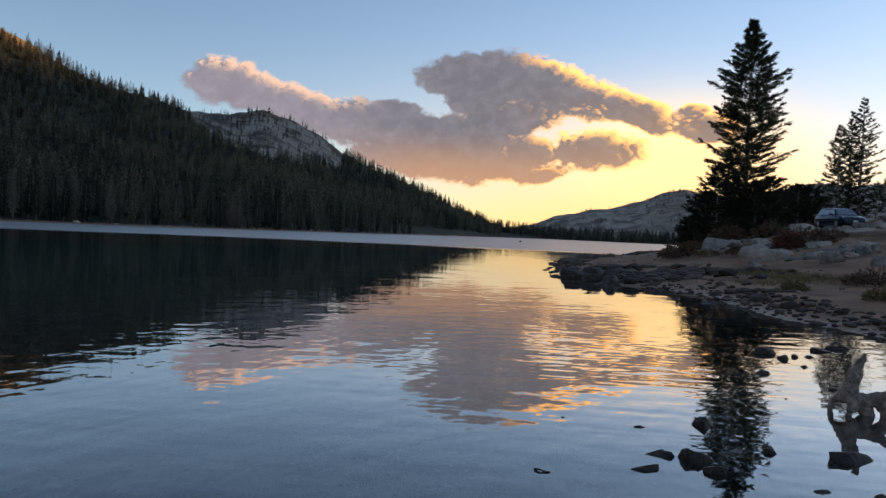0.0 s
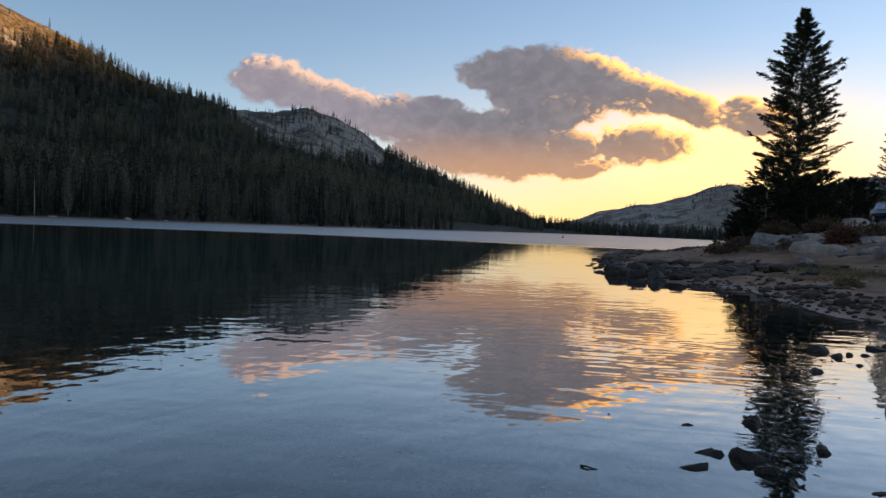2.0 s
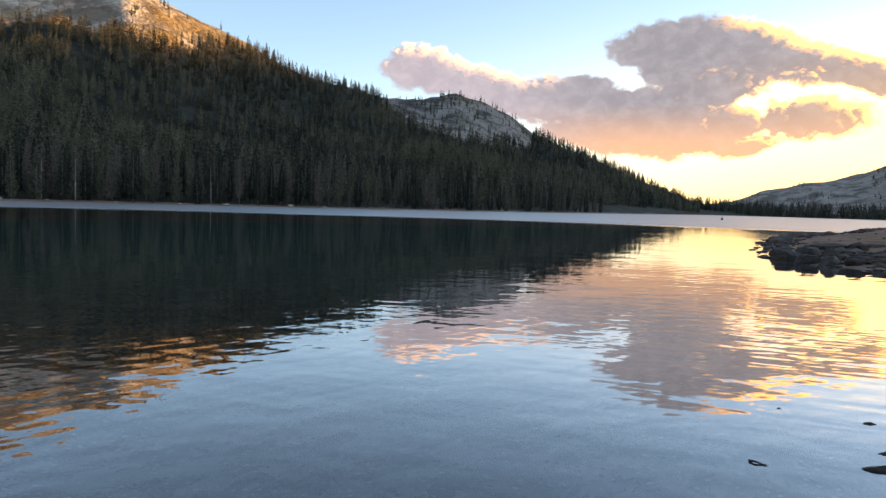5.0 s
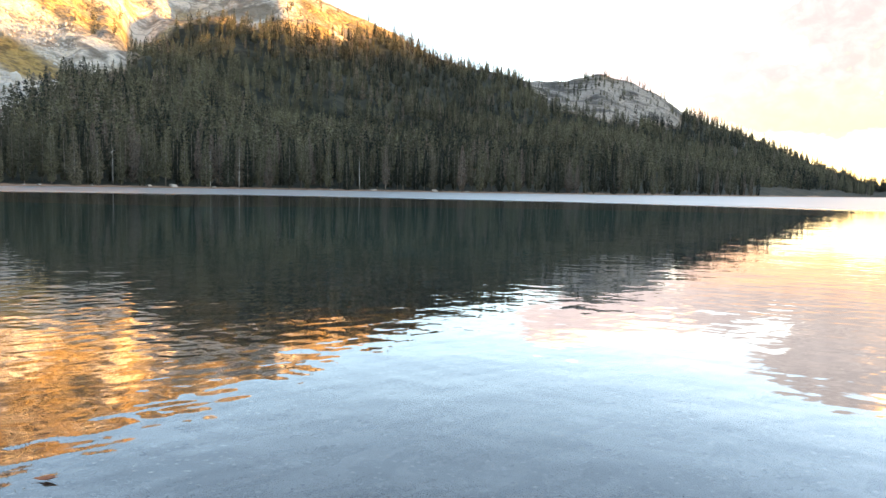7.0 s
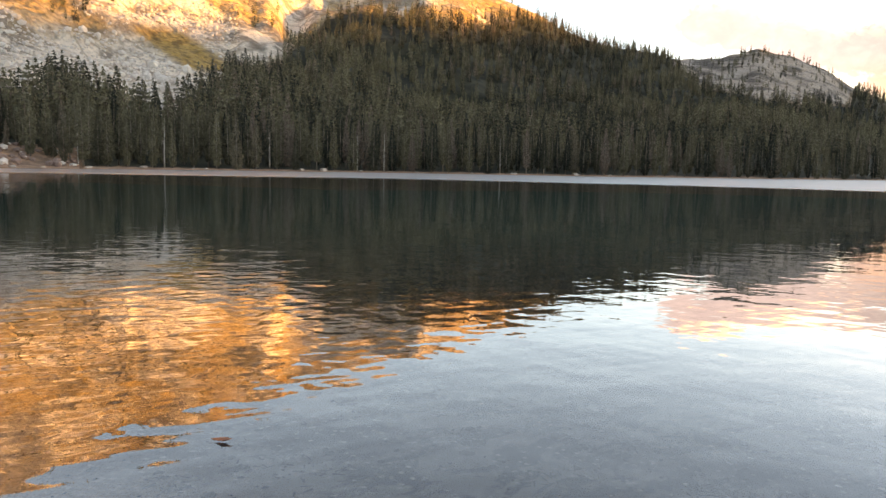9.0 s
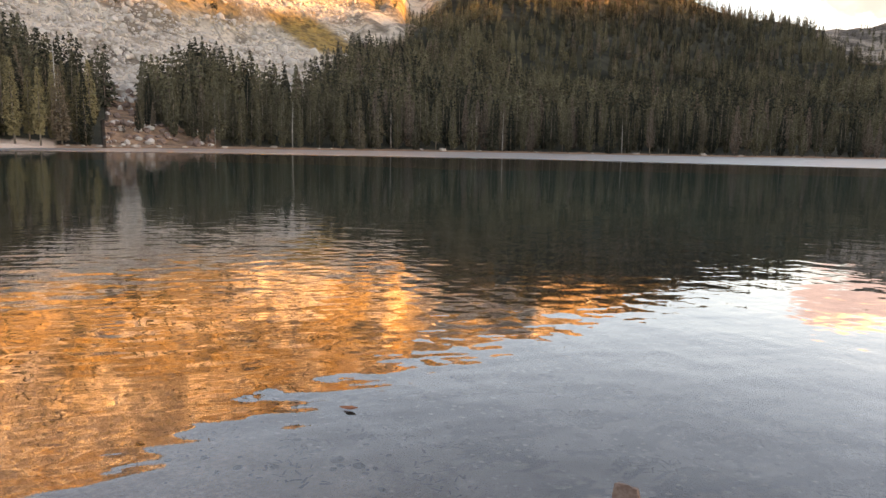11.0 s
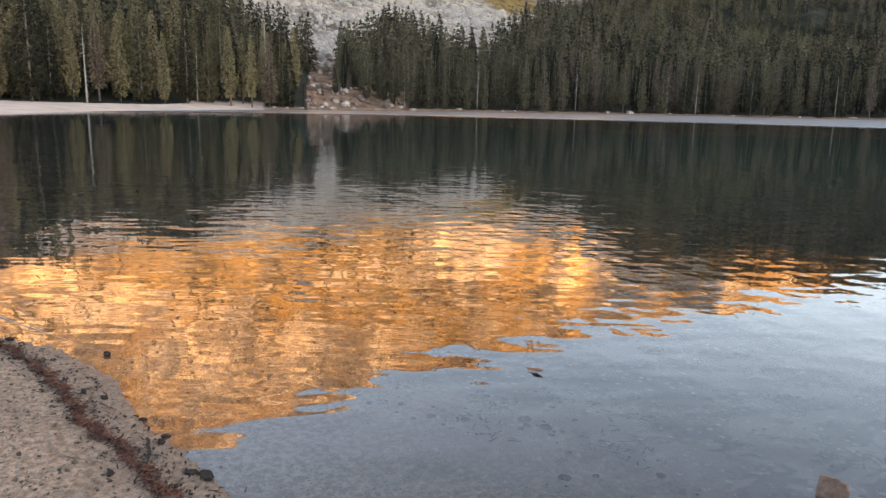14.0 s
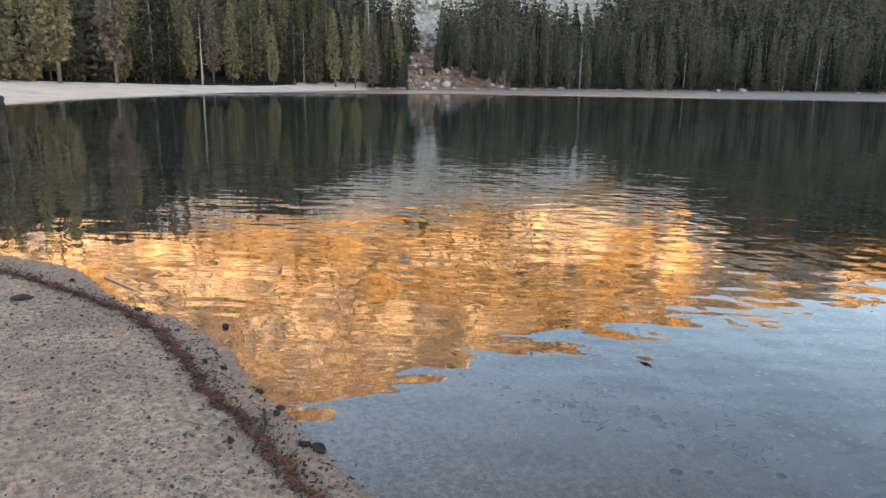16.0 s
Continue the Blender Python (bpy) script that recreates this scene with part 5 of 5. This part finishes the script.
needles("dark_flakes", x, y, 0.022, 0.005, M_DARKBITS, "dark bark flakes on the wet sand", "debris", 0.004)
at_x, at_y = rng.uniform(-6.0, 3.0, 70), rng.uniform(1.2, 6.0, 70)
x, y = np.repeat(at_x, 26) + rng.normal(0, 0.11, 70 * 26), np.repeat(at_y, 26) + rng.normal(0, 0.07, 70 * 26)
ok = shore_distance(x, y) < -0.25
needles("sunken_litter", x[ok], y[ok], 0.055, 0.007, M_DARKBITS, "dark sunken twigs and leaves clumped on the lake bed", "debris", 0.008)
x, y = rng.uniform(-8, -1.8, 2200), rng.uniform(-4, 0.3, 2200)
ok = shore_distance(x, y) > 0.1
needles("twig_bits", x[ok], y[ok], 0.026, 0.0022, M_DARKBITS, "scattered twig bits and bark crumbs on sand", "debris", 0.003)


def cone_bit(x, y, size, turn, label, mat=M_DARKBITS):
    """A fallen pine cone or lump of bark, ridged with scales."""
    bm = bmesh.new()
    bmesh.ops.create_icosphere(bm, subdivisions=3, radius=1.0)
    for v in bm.verts:
        k = 1 + 0.16 * math.sin(v.co.x * 9 + 3 * math.atan2(v.co.z, v.co.y)) + 0.1 * noise.noise(v.co * 4 + Vector((x, y, 0)) * 9)
        v.co = Vector((v.co.x * 0.8, v.co.y * 0.45, v.co.z * 0.4)) * k * size
    me = bpy.data.meshes.new("pine_cone")
    bm.to_mesh(me)
    bm.free()
    me.materials.append(mat)
    ob = new("pine_cone", me)
    ob.matrix_world = pose(x, y, max(ground_at(x, y), 0.0) + size * 0.2, 0, 0, turn)
    tagged(ob, label, "pine cone", "dark cones on the beach")


for x, y, s, a in ((-3.04, 0.07, 0.05, 20), (-3.10, 0.02, 0.035, 70), (-4.86, -0.17, 0.04, 10), (-5.36, -0.70, 0.035, 50), (-4.24, -0.33, 0.03, 0), (-4.10, -0.24, 0.028, 40), (-3.45, -0.05, 0.03, 10), (-3.55, -0.02, 0.025, 100), (-3.78, -0.09, 0.026, 60), (-3.24, -0.28, 0.03, 0), (-6.3, -1.2, 0.035, 30)):
    cone_bit(x, y, s, a, "dark wet pine cone at the waterline")


def stick(name, points, radius, mat, label, category):
    pts = np.array(points, float)
    t = np.linspace(0, len(pts) - 1, 5 * len(pts))
    p = np.stack([np.interp(t, range(len(pts)), pts[:, i]) for i in range(3)], -1) + rng.normal(0, radius * 0.25, (len(t), 3))
    v, f = tube(p, radius * (1.0 - 0.6 * np.linspace(0, 1, len(t))), 7)
    tagged(new(name, mesh_from(name, v, f, mat, None, True)), label, category)


stick("branch", [(-6.4, -0.98, 0.01), (-5.8, -0.66, 0.0), (-5.2, -0.33, -0.005), (-4.7, -0.05, -0.02), (-4.2, 0.2, -0.05)], 0.006, M_SNAG, "thin bent branch lying half under water", "branch")
stick("twig", [(0.65, 4.60, 0.008), (0.70, 4.57, 0.008), (0.77, 4.55, -0.004)], 0.008, M_DARKBITS, "short dark twig floating on the water", "twig")
stick("twig", [(-3.62, -0.50, 0.05), (-3.45, -0.46, 0.055), (-3.3, -0.30, 0.05)], 0.006, M_DRIFT, "pale dry twig on the sand", "twig")
stick("twig", [(-3.5, -0.1, 0.03), (-3.3, -0.12, 0.035), (-3.12, -0.2, 0.03)], 0.008, M_DARKBITS, "dark wet twig at the litter line", "twig")
stick("root", [(-45.2, -8.4, 0.1), (-44.2, -8.2, 0.45), (-43.2, -8.0, 0.2), (-42.6, -7.8, 0.0)], 0.16, M_DARKBITS, "dark driftwood root at the edge of the far beach", "driftwood")


def leaf_on_water(x, y, turn):
    v = np.array([(-0.05, 0, 0.004), (0, 0.028, 0.016), (0.055, 0, 0.02), (0, -0.028, 0.014), (0, 0, 0.002), (-0.075, 0.004, 0.012)])
    f = np.array([(0, 4, 1), (1, 4, 2), (2, 4, 3), (3, 4, 0), (0, 1, 5)])
    ob = new("leaf", mesh_from("leaf", v, f, M_LEAF))
    ob.matrix_world = pose(x, y, 0.003, 0, 0, turn)
    tagged(ob, "curled reddish brown leaf floating on water", "leaf")


leaf_on_water(-3.45, 2.07, 30)
for x, y, s, k in ((-3.03, -0.57, 0.013, 1), (-5.85, -1.48, 0.10, 2), (-3.4, -0.62, 0.011, 3), (-3.9, -1.0, 0.014, 4)):
    rock("stone", x, y, (s, s * 0.8, s * (0.55 if k != 2 else 0.2)), 500 + k, M_PALE if k != 2 else M_DARKBITS, "small pale stone on the sand" if k != 2 else "dark lump of lake weed on the sand", "", 0.2)


def make_float():
    """A small dark float with a stub mast, far out."""
    x, y = polar(6.1, 205)
    top = tagged(new("buoy"), "small dark float far out on the lake", "buoy")
    bm = bmesh.new()
    bmesh.ops.create_uvsphere(bm, u_segments=16, v_segments=10, radius=0.32, matrix=Matrix.Diagonal((1, 1, 0.8, 1)))
    part_bm("hull", bm, M_TRIM, top)
    bm = bmesh.new()
    bmesh.ops.create_cone(bm, cap_ends=True, segments=10, radius1=0.07, radius2=0.05, depth=0.4, matrix=Matrix.Translation((0, 0, 0.4)))
    part_bm("mast", bm, M_TRIM, top, "", False)
    top.location = (x, y, 0.08)


make_float()
